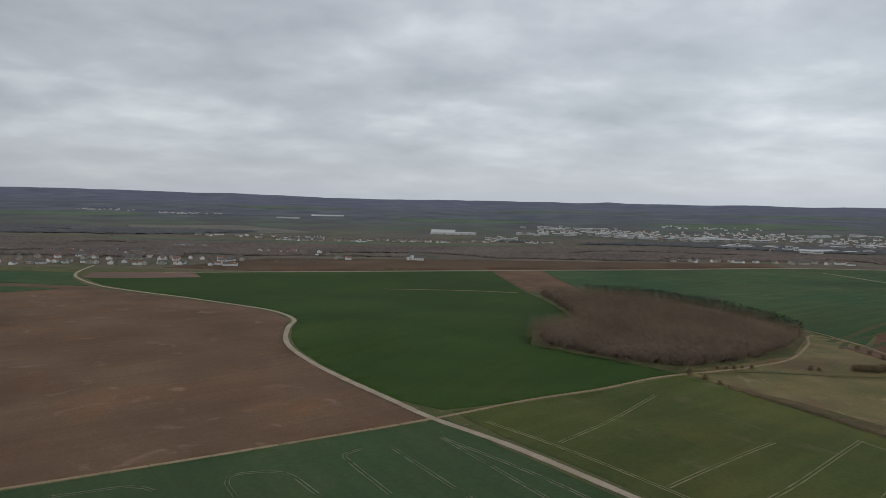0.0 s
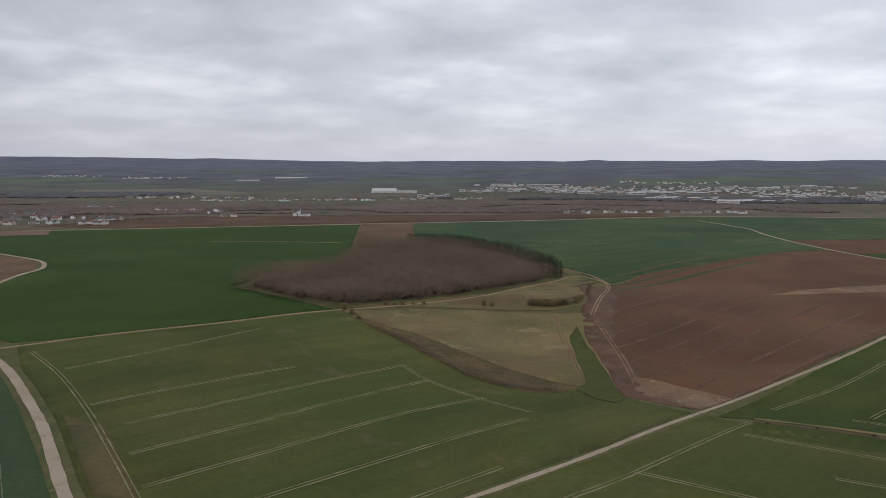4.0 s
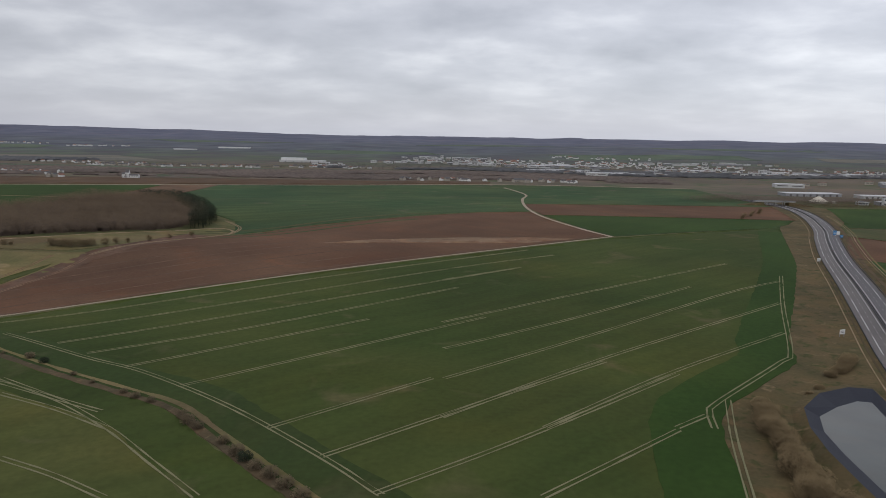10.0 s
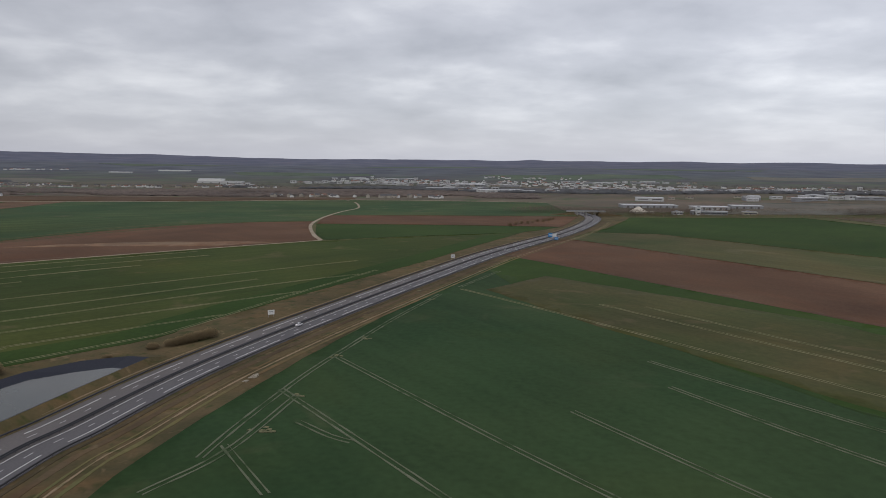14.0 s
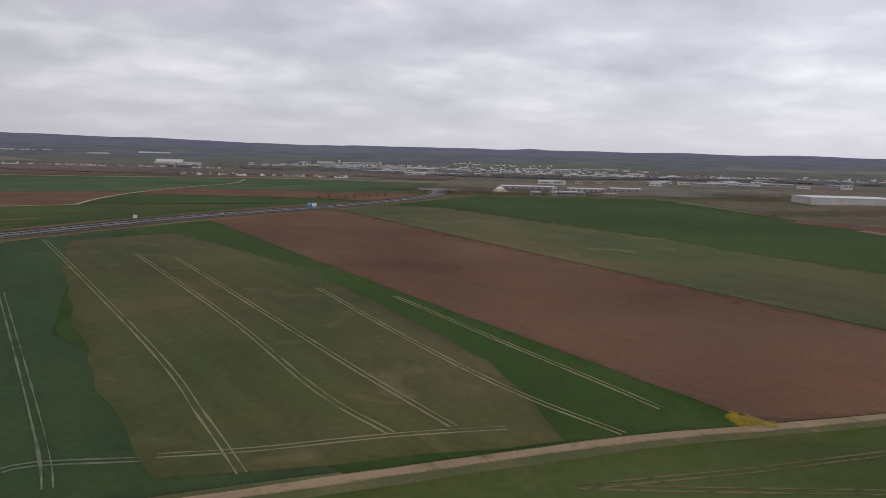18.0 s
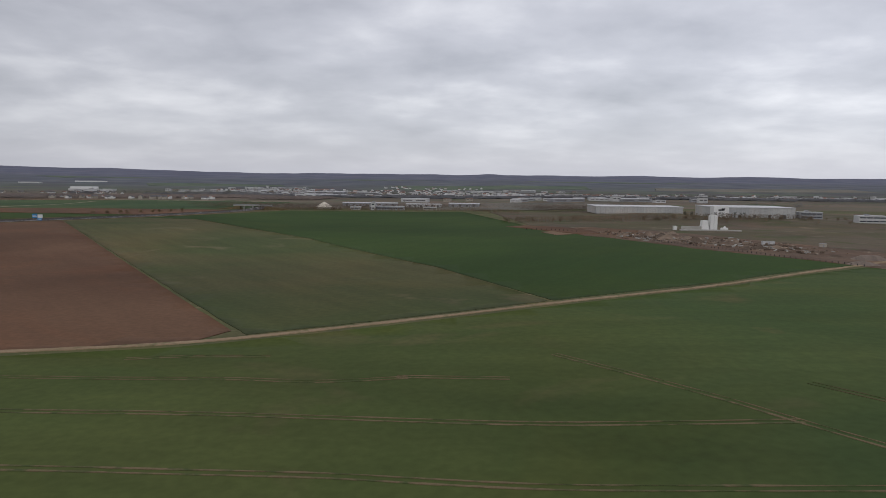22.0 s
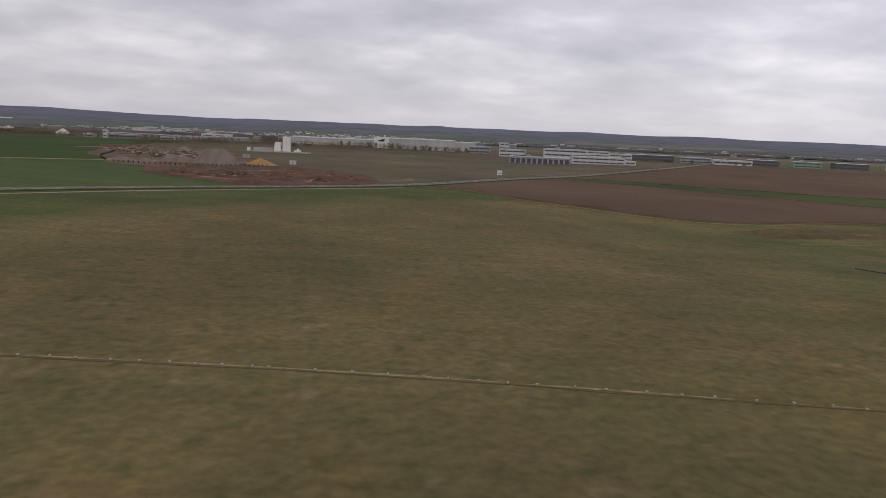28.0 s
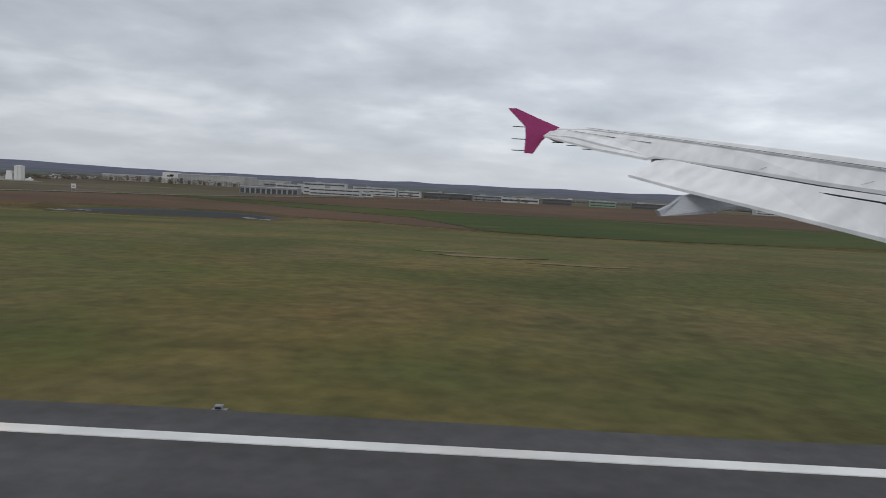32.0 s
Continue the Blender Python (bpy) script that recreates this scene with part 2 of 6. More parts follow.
M["waste"] = mat("scrubby_waste", (0.112, 0.086, 0.064), (0.084, 0.078, 0.044), 0.012, 0.4, c3=(0.150, 0.120, 0.090), tufts=(0.03, (0.066, 0.076, 0.034), 0.56, 0.68))
M["sandy_soil"] = mat("pale_sandy_soil", (0.20, 0.135, 0.088), (0.15, 0.09, 0.058), 0.04, 0.5, c3=(0.26, 0.19, 0.125))
M["chalk"] = mat("chalk_track", (0.345, 0.285, 0.220), (0.285, 0.232, 0.168), 0.06, 1.2, c3=(0.205, 0.175, 0.110))
M["track"] = mat("earth_track", (0.275, 0.200, 0.130), (0.225, 0.165, 0.102), 0.06, 1.2, c3=(0.125, 0.120, 0.058), worn=(0.55, 0.7))
M["tram"] = mat("wheel_track", (0.205, 0.190, 0.110), (0.160, 0.155, 0.085), 0.04, 1.5, c3=(0.085, 0.095, 0.042), worn=(0.58, 0.74))
M["tram_grey"] = mat("faint_wheel_track", (0.145, 0.155, 0.105), (0.118, 0.132, 0.085), 0.04, 1.5, c3=(0.060, 0.084, 0.042), worn=(0.52, 0.66))
M["tram_brown"] = mat("muddy_wheel_track", (0.150, 0.112, 0.066), (0.118, 0.098, 0.054), 0.05, 1.5, c3=(0.060, 0.074, 0.030), worn=(0.48, 0.62))
M["drill"] = mat("pale_drill_line", (0.122, 0.078, 0.056), (0.105, 0.064, 0.045), 0.05, 0.8, c3=(0.095, 0.055, 0.037), worn=(0.5, 0.64))
M["balk"] = mat("grassy_balk", (0.100, 0.096, 0.046), (0.072, 0.080, 0.034), 0.05, 0.8, c3=(0.150, 0.122, 0.072))
M["asphalt"] = mat("asphalt", (0.094, 0.087, 0.091), (0.108, 0.101, 0.105), 0.03, 2.0, c3=(0.082, 0.077, 0.079), rough=0.7, spec=0.25)
M["asphalt_light"] = mat("worn_asphalt", (0.128, 0.114, 0.110), (0.110, 0.098, 0.096), 0.03, 2.0, c3=(0.095, 0.086, 0.084), rough=0.7, spec=0.25)
M["runway"] = mat("runway_asphalt", (0.066, 0.064, 0.065), (0.098, 0.095, 0.096), 0.06, 1.5, stripes=(0.000, 2.250, 0.225))
M["asphalt_worn"] = mat("sun_bleached_asphalt", (0.106, 0.090, 0.080), (0.090, 0.076, 0.068), 0.03, 2.0, c3=(0.080, 0.070, 0.066), rough=0.75, spec=0.2)
M["asphalt_polished"] = mat("polished_wheel_path", (0.158, 0.136, 0.122), (0.132, 0.113, 0.101), 0.05, 2.0, c3=(0.118, 0.103, 0.096), rough=0.6, spec=0.25)
M["paint_worn"] = plain("faded_road_paint", (0.40, 0.385, 0.36), vary=0.3, scale=0.9)
M["tram_dark"] = mat("dark_wheel_track", (0.100, 0.086, 0.044), (0.048, 0.052, 0.021), 0.03, 1.5, c3=(0.040, 0.062, 0.019), worn=(0.47, 0.60))
M["paint"] = plain("white_road_paint", (0.56, 0.555, 0.535), vary=0.2, scale=0.6)
M["metal"] = plain("galvanised_steel", (0.26, 0.265, 0.27), rough=0.55, metal=0.3)
M["barrier"] = plain("dark_weathered_steel", (0.045, 0.045, 0.05), rough=0.6)

# ---------------------------------------------------------------- ground shape
def S(u):
    u = min(max(u, 0.0), 1.0)
    return u * u * (3 - 2 * u)


def terrain(x, y):
    """Height of the land, in metres of land."""
    east = S((x - 1950) / 250)
    z = -7.6 + 7.6 * S((x - 1450) / 300) * (1 - 0.6 * S((y - 250) / 500) * (1 - 0.9 * east))
    z -= 3 * math.exp(-((x - 480) / 170) ** 2 - ((y - 330) / 250) ** 2)
    z += 5 * math.exp(-((x - 20) / 220) ** 2 - ((y - 450) / 260) ** 2)
    z += 5.5 * math.exp(-((x + 130) / 240) ** 2 - ((y - 730) / 170) ** 2)
    z -= 12 * math.exp(-((x - 445) / 120) ** 2 - ((y - 800) / 150) ** 2)
    z += 3.8 * math.exp(-((x - 985) / 190) ** 2 - ((y - 480) / 360) ** 2)
    z += 3.2 * math.exp(-((x - 1755) / 75) ** 2 - ((y - 80) / 75) ** 2)
    z -= 4.5 * S((y - 60) / 170) * S((x - 1930) / 160) * (1 - 0.45 * S((y - 480) / 250))
    along, across = 0.6 * (x - 1957) + 0.8 * (y - 361), 0.8 * (x - 1957) - 0.6 * (y - 361)
    z -= 4.7 * math.exp(-(along / (138 if along < 0 else 105)) ** 2 - (across / (55 if across > 0 else 120)) ** 2)
    z -= 10.5 * math.exp(-((x - 345) / 120) ** 2 - ((y - 455) / 115) ** 4)
    z -= 9 * S((y - 600) / 800) * (1 - 0.6 * S((x - 300) / 700)) * (1 - 0.8 * east) + 9 * S((y - 1500) / 1200)
    z += 5 * S((y - 780) / 150) * S((x - 1650) / 200) * (1 - east)
    if y > 3200:
        crest = 112 + 15 * noise.noise((x / 1500, 3.1, 0)) + 9 * noise.noise((x / 420, 7.7, 0)) + 4 * noise.noise((x / 150, 1.7, 0)) + 45 * S((-x - 1500) / 2500)
        z += crest * (0.42 * S((y - 3200) / 2600) + 0.58 * S((y - 6000) / 2500))
        z += 7 * noise.noise((x / 700, y / 500, 1.5)) * S((y - 3400) / 800)
    return z


def mesh_ob(name, verts, faces, mats, parent=None, label="", kind="", category="", group=""):
    me = bpy.data.meshes.new(name)
    me.from_pydata([(x * U, y * U, z * U) for x, y, z in verts], [], faces)
    for x in mats if isinstance(mats, (list, tuple)) else [mats]:
        me.materials.append(x)
    ob = new(name, me)
    ob.parent = parent
    return tagged(ob, label, category, group, kind)


def ground_sheet():
    xs = sorted({*range(-8000, -800, 200), *range(-800, 2800, 25), *range(212, 500, 12), *range(2800, 10801, 200)})
    ys = sorted({*range(-2500, -200, 200), *range(-200, 1300, 25), *range(325, 610, 12), *range(1300, 2600, 65), *range(2600, 8901, 90)})
    verts = [(x, y, terrain(x, y)) for y in ys for x in xs]
    n = len(xs)
    faces, slots = [], []
    for j in range(len(ys) - 1):
        for i in range(n - 1):
            a = j * n + i
            faces.append((a, a + 1, a + n + 1, a + n))
            slots.append(1 if ys[j] < 1280 else 0)
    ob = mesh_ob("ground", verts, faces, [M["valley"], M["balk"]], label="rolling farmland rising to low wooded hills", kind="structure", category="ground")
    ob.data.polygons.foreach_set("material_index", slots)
    ob.data.polygons.foreach_set("use_smooth", [True] * len(faces))


ground_sheet()


def ragged(poly, step=14.0, amp=0.7):
    out = []
    for i, (x0, y0) in enumerate(poly):
        x1, y1 = poly[(i + 1) % len(poly)]
        d = math.hypot(x1 - x0, y1 - y0)
        k = max(1, int(d / step))
        for j in range(k):
            f = j / k
            x, y = x0 + (x1 - x0) * f, y0 + (y1 - y0) * f
            a = amp * noise.noise((x * 0.09, y * 0.09, 5.0))
            out.append((x - a * (y1 - y0) / d, y + a * (x1 - x0) / d))
    return out


def field(name, label, poly, material, lift=0.15, cell=15.0, amp=0.7):
    """A patch of land with its own crop, laid over the ground."""
    bm = bmesh.new()
    pts = ragged(poly, amp=amp)
    f = bm.faces.new([bm.verts.new((x, y, 0)) for x, y in pts])
    bmesh.ops.triangulate(bm, faces=[f])
    for axis in (0, 1):
        lo, hi = min(p[axis] for p in pts), max(p[axis] for p in pts)
        c = math.floor(lo / cell) * cell + cell
        while c < hi:
            co, no = [0, 0, 0], [0, 0, 0]
            co[axis], no[axis] = c, 1
            bmesh.ops.bisect_plane(bm, geom=bm.verts[:] + bm.edges[:] + bm.faces[:], plane_co=co, plane_no=no)
            c += cell
    for v in bm.verts:
        v.co = (v.co.x * U, v.co.y * U, (terrain(v.co.x, v.co.y) + lift) * U)
    # the edge turns down into the ground
    rim = bmesh.ops.extrude_edge_only(bm, edges=[e for e in bm.edges if e.is_boundary])
    for v in rim["geom"]:
        if isinstance(v, bmesh.types.BMVert):
            v.co.z -= (lift + 0.5) * U
    for q in bm.faces:
        q.smooth = True
        if q.normal.z < 0:
            q.normal_flip()
    me = bpy.data.meshes.new(name)
    bm.to_mesh(me)
    bm.free()
    me.materials.append(material)
    return tagged(new(name, me), label, "field", kind="structure")


def curve_points(pts, step=6.0):
    """Points at even steps on a smooth line through pts, with the sideways unit vector at each."""
    P = [Vector((*p[:2], 0)) for p in pts]
    P = [P[0] * 2 - P[1], *P, P[-1] * 2 - P[-2]]
    line = []
    for i in range(1, len(P) - 2):
        a, b, c, d = P[i - 1:i + 3]
        k = max(2, int((c - b).length / step))
        for j in range(k):
            t = j / k
            line.append(0.5 * ((2 * b) + (c - a) * t + (2 * a - 5 * b + 4 * c - d) * t * t + (3 * b - a - 3 * c + d) * t ** 3))
    line.append(P[-2])
    out = []
    for i, p in enumerate(line):
        d = (line[min(i + 1, len(line) - 1)] - line[max(i - 1, 0)]).normalized()
        out.append((p, Vector((-d.y, d.x, 0))))
    return out


def strip(line, off, width, lift, jag=0.0):
    """Vertices and faces of a ribbon that follows a line at a sideways offset, its edges turned down into the ground."""
    verts, faces = [], []
    lip = min(0.3, width * 0.12)
    for i, (p, s) in enumerate(line):
        j = jag * noise.noise((p.x * 0.13, p.y * 0.13, off))
        for w, drop in ((off - width / 2 - j - lip, lift + 0.5), (off - width / 2 - j, 0), (off + width / 2 + j, 0), (off + width / 2 + j + lip, lift + 0.5)):
            q = p + s * w
            verts.append((q.x, q.y, terrain(q.x, q.y) + lift - drop))
        if i:
            a = 4 * i
            faces += [(a + k, a + k + 1, a + k - 3, a + k - 4) for k in range(3)]
    return verts, faces


def joined(pieces):
    V, Fc = [], []
    for v, f in pieces:
        n = len(V)
        V += v
        Fc += [tuple(i + n for i in q) for q in f]
    return V, Fc


def lane(name, label, pts, width, material, lift=0.3, step=6.0, jag=0.0, category="track", off=0.0, parent=None, kind="structure"):
    v, f = strip(curve_points(pts, step), off, width, lift, jag)
    return mesh_ob(name, v, f, material, parent, label, kind, category)


def tramlines(label, lines, material, gap=2.0, width=0.55, lift=0.32):
    """The paired wheel tracks of one field; each rut is a part."""
    root = tagged(new("tramlines"), label, "wheel tracks", kind="structure")
    for pts in lines:
        ln = curve_points(pts, 5.0)
        for side, w in ((-gap / 2, width), (gap / 2, width * 0.8)):
            v, f = strip(ln, side, w, lift, 0.3)
            mesh_ob("wheel_rut", v, f, material, root)
    return root


# ---------------------------------------------------------------- fields, west to east
TRACK_A = [(-698, 1343), (-669, 1237), (-626, 1146), (-535, 1038), (-456, 980), (-353, 917), (-247, 835), (-201, 788), (-169, 732), (-164, 687), (-154, 635), (-139, 595), (-110, 545), (-76, 497), (-38, 448), (-12, 415), (30, 374), (65, 334), (95, 298), (123, 260), (143, 233), (196, 165), (240, 90), (262, 0), (270, -150)]
TRACK_B = [(-700, 40), (-420, 188), (-205, 305), (-118, 352), (-16, 411), (47, 456), (104, 493), (149, 531), (182, 553), (252, 591), (305, 633), (368, 732), (405, 806), (430, 798), (440, 756)]
TRACK_D = [(60, 60), (140, 125), (264, 226), (301, 255), (347, 294), (405, 352), (452, 391), (531, 452), (638, 545), (850, 721)]
TRACK_E = [(850, 721), (828, 789), (797, 922), (786, 1060), (790, 1200), (803, 1300), (790, 1400), (770, 1490)]
MOTORWAY = [(872, -200), (866, -60), (864, 60), (869, 171), (876, 206), (887, 256), (905, 311), (928, 372), (964, 466), (1015, 601), (1068, 726), (1111, 823), (1162, 962), (1198, 1092), (1205, 1180), (1195, 1290)]
TRACK_F = [(960, 5), (1120, 77), (1251, 137), (1317, 166), (1357, 179), (1407, 196), (1474, 217), (1531, 246), (1597, 281), (1683, 326), (1766, 393), (1830, 449), (1861, 477)]
ROAD_G = [(1640, -163), (1700, -4), (1722, 44), (1743.0, 64.1), (1750.7, 73.8), (1760.9, 87.1), (1776, 109), (1798.1, 143.2), (1816.5, 169), (1839, 199), (1851.5, 216), (1872.7, 244.8), (1900.6, 282.4), (1921.5, 311.4), (1957, 361), (2009.7, 434.5), (2051.6, 492), (2104.8, 561), (2162, 640), (2224, 738), (2350, 968)]

field("ploughed_field", "bare reddish-brown ploughed field beside a chalk track", [(-14, 412), (-42, 448), (-80, 497), (-113, 545), (-143, 595), (-158, 635), (-168, 687), (-174, 731), (-204, 783), (-251, 830), (-354, 903), (-456, 963), (-535, 1015), (-900, 1060), (-1300, 800), (-1000, 30), (-700, 50), (-420, 188), (-205, 305), (-118, 352)], M["soil"], 0.2)
field("wheat_field", "deep green winter wheat field between chalk tracks and a wood", [(-6, 431), (37, 450), (101, 492), (151, 535), (179, 555), (70, 636), (80, 717), (140, 785), (130, 947), (108, 1090), (72, 1415), (-371, 1287), (-520, 1240), (-618, 1146), (-530, 1044), (-453, 985), (-351, 921), (-247, 839), (-199, 792), (-165, 734), (-160, 687), (-150, 637), (-135, 597), (-106, 546), (-72, 498), (-34, 449)], M["wheat_deep"], 0.15)
field("stubble_strip", "pale brown bare strip at a village edge", [(-640, 1215), (-480, 1275), (-430, 1180), (-560, 1135), (-610, 1130)], M["soil_grey"], 0.3)
field("wheat_field", "green field beyond the ploughed land", [(-1400, 1000), (-900, 1066), (-540, 1022), (-622, 1125), (-665, 1215), (-1400, 1180)], M["crop_far"], 0.15)
field("wheat_field", "patch of green crop within ploughed land", [(-760, 900), (-600, 935), (-560, 985), (-640, 1000), (-900, 985)], M["crop_far"], 0.35)
field("wheat_field", "blue-green young crop field with paired wheel tracks", [(-205, 302), (-16, 407), (-8, 420), (26, 371), (60, 332), (90, 295), (138, 233), (190, 165), (234, 90), (256, 0), (264, -200), (-900, -200), (-700, 36), (-420, 184)], M["wheat_blue"], 0.15)
field("wheat_field", "olive green crop field with pale wheel tracks", [(0, 429), (47, 452), (104, 489), (179, 548), (243, 485), (293, 431), (334, 407), (371, 388), (400, 352), (347, 297), (301, 259), (264, 230), (205, 180), (148, 236), (128, 263), (100, 301), (70, 338), (35, 377)], M["wheat_olive"], 0.15)
field("bare_corner", "thin brown headland beside a chalk track", [(96, 312), (122, 301), (168, 235), (196, 189), (200, 172), (150, 238), (130, 265)], M["crop_thin"], 0.22)
field("meadow", "straw-coloured strip of dry grass below the wood", [(177, 562), (245, 599), (310, 642), (400, 801), (432, 787), (438, 739), (395, 611), (364, 584), (323, 578), (264, 577)], M["meadow"], 0.2)
field("meadow", "rough dry meadow with faint mown lines", [(182, 557), (243, 487), (293, 434), (334, 411), (371, 392), (382, 450), (394, 580), (323, 576), (264, 576)], M["meadow"], 0.24)
field("ploughed_field", "red-brown harrowed field with a pale crest", [(378, 386), (382, 450), (394, 579), (432, 724), (442, 746), (492, 822), (579, 865), (714, 960), (790, 983), (797, 922), (822, 808), (848, 725), (638, 547), (489, 423), (405, 357)], M["soil_dark"], 0.2)
field("wheat_field", "dark green field behind the wood", [(205, 1086), (288, 1041), (350, 926), (410, 867), (445, 764), (492, 826), (579, 869), (714, 964), (788, 988), (785, 1050), (787, 1205), (800, 1300), (786, 1400), (767, 1480), (735, 1580), (400, 1503), (178, 1447)], M["crop_far"], 0.15)
field("ploughed_field", "small bare patch behind the wood", [(74, 1418), (176, 1446), (204, 1088), (110, 1100)], M["soil"], 0.3)
field("ploughed_field", "long brown strip field", [(789, 1110), (1185, 1150), (1130, 940), (800, 942), (788, 1050)], M["soil_dark"], 0.25)
field("wheat_field", "dark green wedge of crop", [(801, 937), (1125, 934), (1095, 881), (1060, 836), (868, 731), (852, 726), (830, 792)], M["wheat_deep"], 0.25)
field("wheat_field", "light green field along the valley edge", [(794, 1205), (789, 1112), (1185, 1152), (1180, 1555), (745, 1582), (782, 1480), (794, 1400), (806, 1300)], M["crop_far"], 0.2)
field("verge", "rough tawny grass along the motorway", [(782, -200), (780, 119), (787, 248), (815, 286), (870, 351), (930, 499), (1040, 782), (1100, 917), (1135, 1007), (1150, 1130), (1135, 1290), (1255, 1290), (1262, 1110), (1220, 960), (1140, 779), (1049, 609), (1014, 532), (961, 387), (930, 281), (915, 215), (908, 172), (902, 59), (905, -200)], M["verge"], 0.12)
field("wheat_field", "striped green crop field with many paired wheel tracks", [(410, 344), (490, 416), (640, 541), (848, 712), (870, 724), (1032, 819), (1098, 912), (1060, 820), (972, 580), (905, 429), (868, 353), (857, 317), (799, 253), (789, 198), (780, 119), (766, 0), (765, -200), (740, -200), (700, 60), (643, 205), (616, 233), (587, 254), (555, 273), (517, 299), (474, 318), (425, 339)], M["wheat"], 0.2)
field("wheat_field", "olive green crop field beside a ditch", [(264, 222), (301, 251), (347, 289), (405, 347), (422, 328), (474, 308), (513, 290), (549, 264), (579, 244), (606, 223), (630, 198), (682, 60), (722, -200), (280, -200), (272, 0), (245, 95), (205, 165)], M["wheat_olive"], 0.2)
lane("headland", "deep green headland of a striped crop field", [(786, 150), (792, 200), (802, 246), (826, 277), (856, 311), (868, 346), (904, 424), (935, 492), (971, 575), (1015, 696), (1050, 790)], 24.0, M["wheat_deep"], 0.28, jag=1.2, category="field", off=13.0)
DITCH = [(425, 336), (470, 315), (496, 300), (534, 278), (568, 260), (599, 243), (621, 221), (645, 197), (668, 174), (690, 149), (715, 110), (735, 50), (748, -190)]
lane("headland", "deep green grass margin beside a ditch", DITCH, 24.0, M["margin"], 0.26, jag=1.5, category="field", off=13.0)
lane("headland", "green grass margin beside a ditch", DITCH, 20.0, M["wheat"], 0.26, jag=1.5, category="field", off=-12.0)
lane("ditch_bank", "rough brown scrub along a ditch", DITCH, 3.4, M["scrub"], 0.31, jag=0.9, category="ditch")
lane("ditch_path", "pale dry grass edge of a ditch", DITCH, 2.2, M["meadow"], 0.34, jag=0.9, category="ditch", off=4.6)
field("wheat_field", "blue-green young wheat beside the motorway", [(904, -200), (898, 59), (905, 172), (913, 215), (930, 281), (962, 384), (1014, 528), (1030, 566), (1130, 294), (1251, 141), (1120, 83), (960, 12), (900, -20)], M["wheat_cool"], 0.16)
field("wheat_field", "green crop with worn olive bands and wheel tracks", [(1014, 529), (1046, 610), (1345, 191), (1351, 180), (1317, 169), (1251, 140), (1130, 231), (1040, 403)], M["wheat_deep"], 0.18)
field("worn_crop", "olive patch of thin crop between wheel tracks", [(1010, 439), (1070, 338), (1124, 253), (1184, 170), (1213, 132), (1250, 144), (1300, 163), (1283, 225), (1187, 377), (1055, 500)], M["worn_crop"], 0.24, amp=4.0)
field("ploughed_field", "broad red-brown bare field crossing to a farm track", [(1030, 613), (1112, 772), (1142, 730), (1483, 235), (1476, 219), (1357, 182), (1347, 188)], M["soil_dark"], 0.22)
field("wheat_field", "thin olive crop over brown soil", [(1114, 777), (1150, 863), (1232, 857), (1429, 600), (1546, 409), (1597, 287), (1490, 229), (1485, 236), (1142, 732)], M["crop_thin"], 0.2)
field("wheat_field", "broad deep green crop field", [(1150, 865), (1185, 926), (1245, 1080), (1265, 1140), (1558, 1180), (1641, 742), (1690, 695), (1735, 537), (1790, 412), (1766, 399), (1683, 332), (1599, 288), (1546, 410), (1429, 602), (1232, 859)], M["wheat_deep"], 0.18)
field("wheat_field", "deep green crop field between a farm track and a road", [(960, -2), (1120, 71), (1251, 131), (1317, 160), (1357, 174), (1474, 211), (1531, 240), (1597, 275), (1683, 320), (1766, 385), (1790, 405), (1817, 388), (1834, 378), (1842, 343), (1865, 326), (1887, 313), (1899, 301), (1903, 293), (1896.8, 285), (1869, 247.5), (1847.8, 218.5), (1835.2, 201.5), (1812.7, 171.5), (1794.3, 145.7), (1772.2, 111.5), (1757.3, 89.6), (1747.2, 76.6), (1739.6, 67), (1718, 46.5), (1695.5, -2), (1632, -203), (900, -200)], M["wheat_zoned"], 0.2)
field("waste_ground", "rough brown scrub and grass around an earthworks yard", [(1641, 746), (1700, 696), (1740, 532), (1795, 405), (1870, 330), (1905, 296), (1917.5, 314), (1953, 364), (2005.7, 437.5), (2047.6, 495), (2100.8, 564), (2158, 643), (2219, 741), (2335, 1000), (2200, 1180), (1600, 1180)], M["waste"], 0.16)
field("earthworks_yard", "churned brown earth of an excavation yard", [(1636, 745), (1674, 656), (1706, 572), (1734, 500), (1766, 452), (1800, 391), (1836, 380), (1870, 436), (1872, 470), (1849, 523), (1815, 605), (1775, 690), (1700, 770)], mat("churned_earth", (0.135, 0.092, 0.066), (0.095, 0.064, 0.047), 0.03, 0.4, c3=(0.20, 0.16, 0.12), bump=0.3), 0.26, amp=4.0)
field("ploughed_field", "dark brown bare field past the road", [(1977, 382), (1988, 365), (2000, 339), (2009, 314), (2020, 290), (2041, 275), (2065, 255), (2078, 248), (2103, 250), (2119, 259), (2147, 269), (2181, 262), (2216, 251), (2257, 236), (2286, 217), (2312, 208), (2366, 219), (2460, 237), (2900, 262), (2900, 900), (2350, 955), (2228, 735), (2166, 637.5), (2108.8, 558.2), (2055.6, 489.3), (2013.7, 431.8), (1985, 391)], M["soil_umber"], 0.2)
field("wheat_field", "green strip within a brown field", [(2070, 500), (2084, 512), (2110, 500), (2160, 455), (2215, 425), (2300, 410), (2560, 420), (2560, 244), (2460, 239), (2366, 221), (2312, 211), (2288, 220), (2258, 300), (2205, 345), (2150, 400), (2100, 462)], M["wheat"], 0.28, amp=5.0)
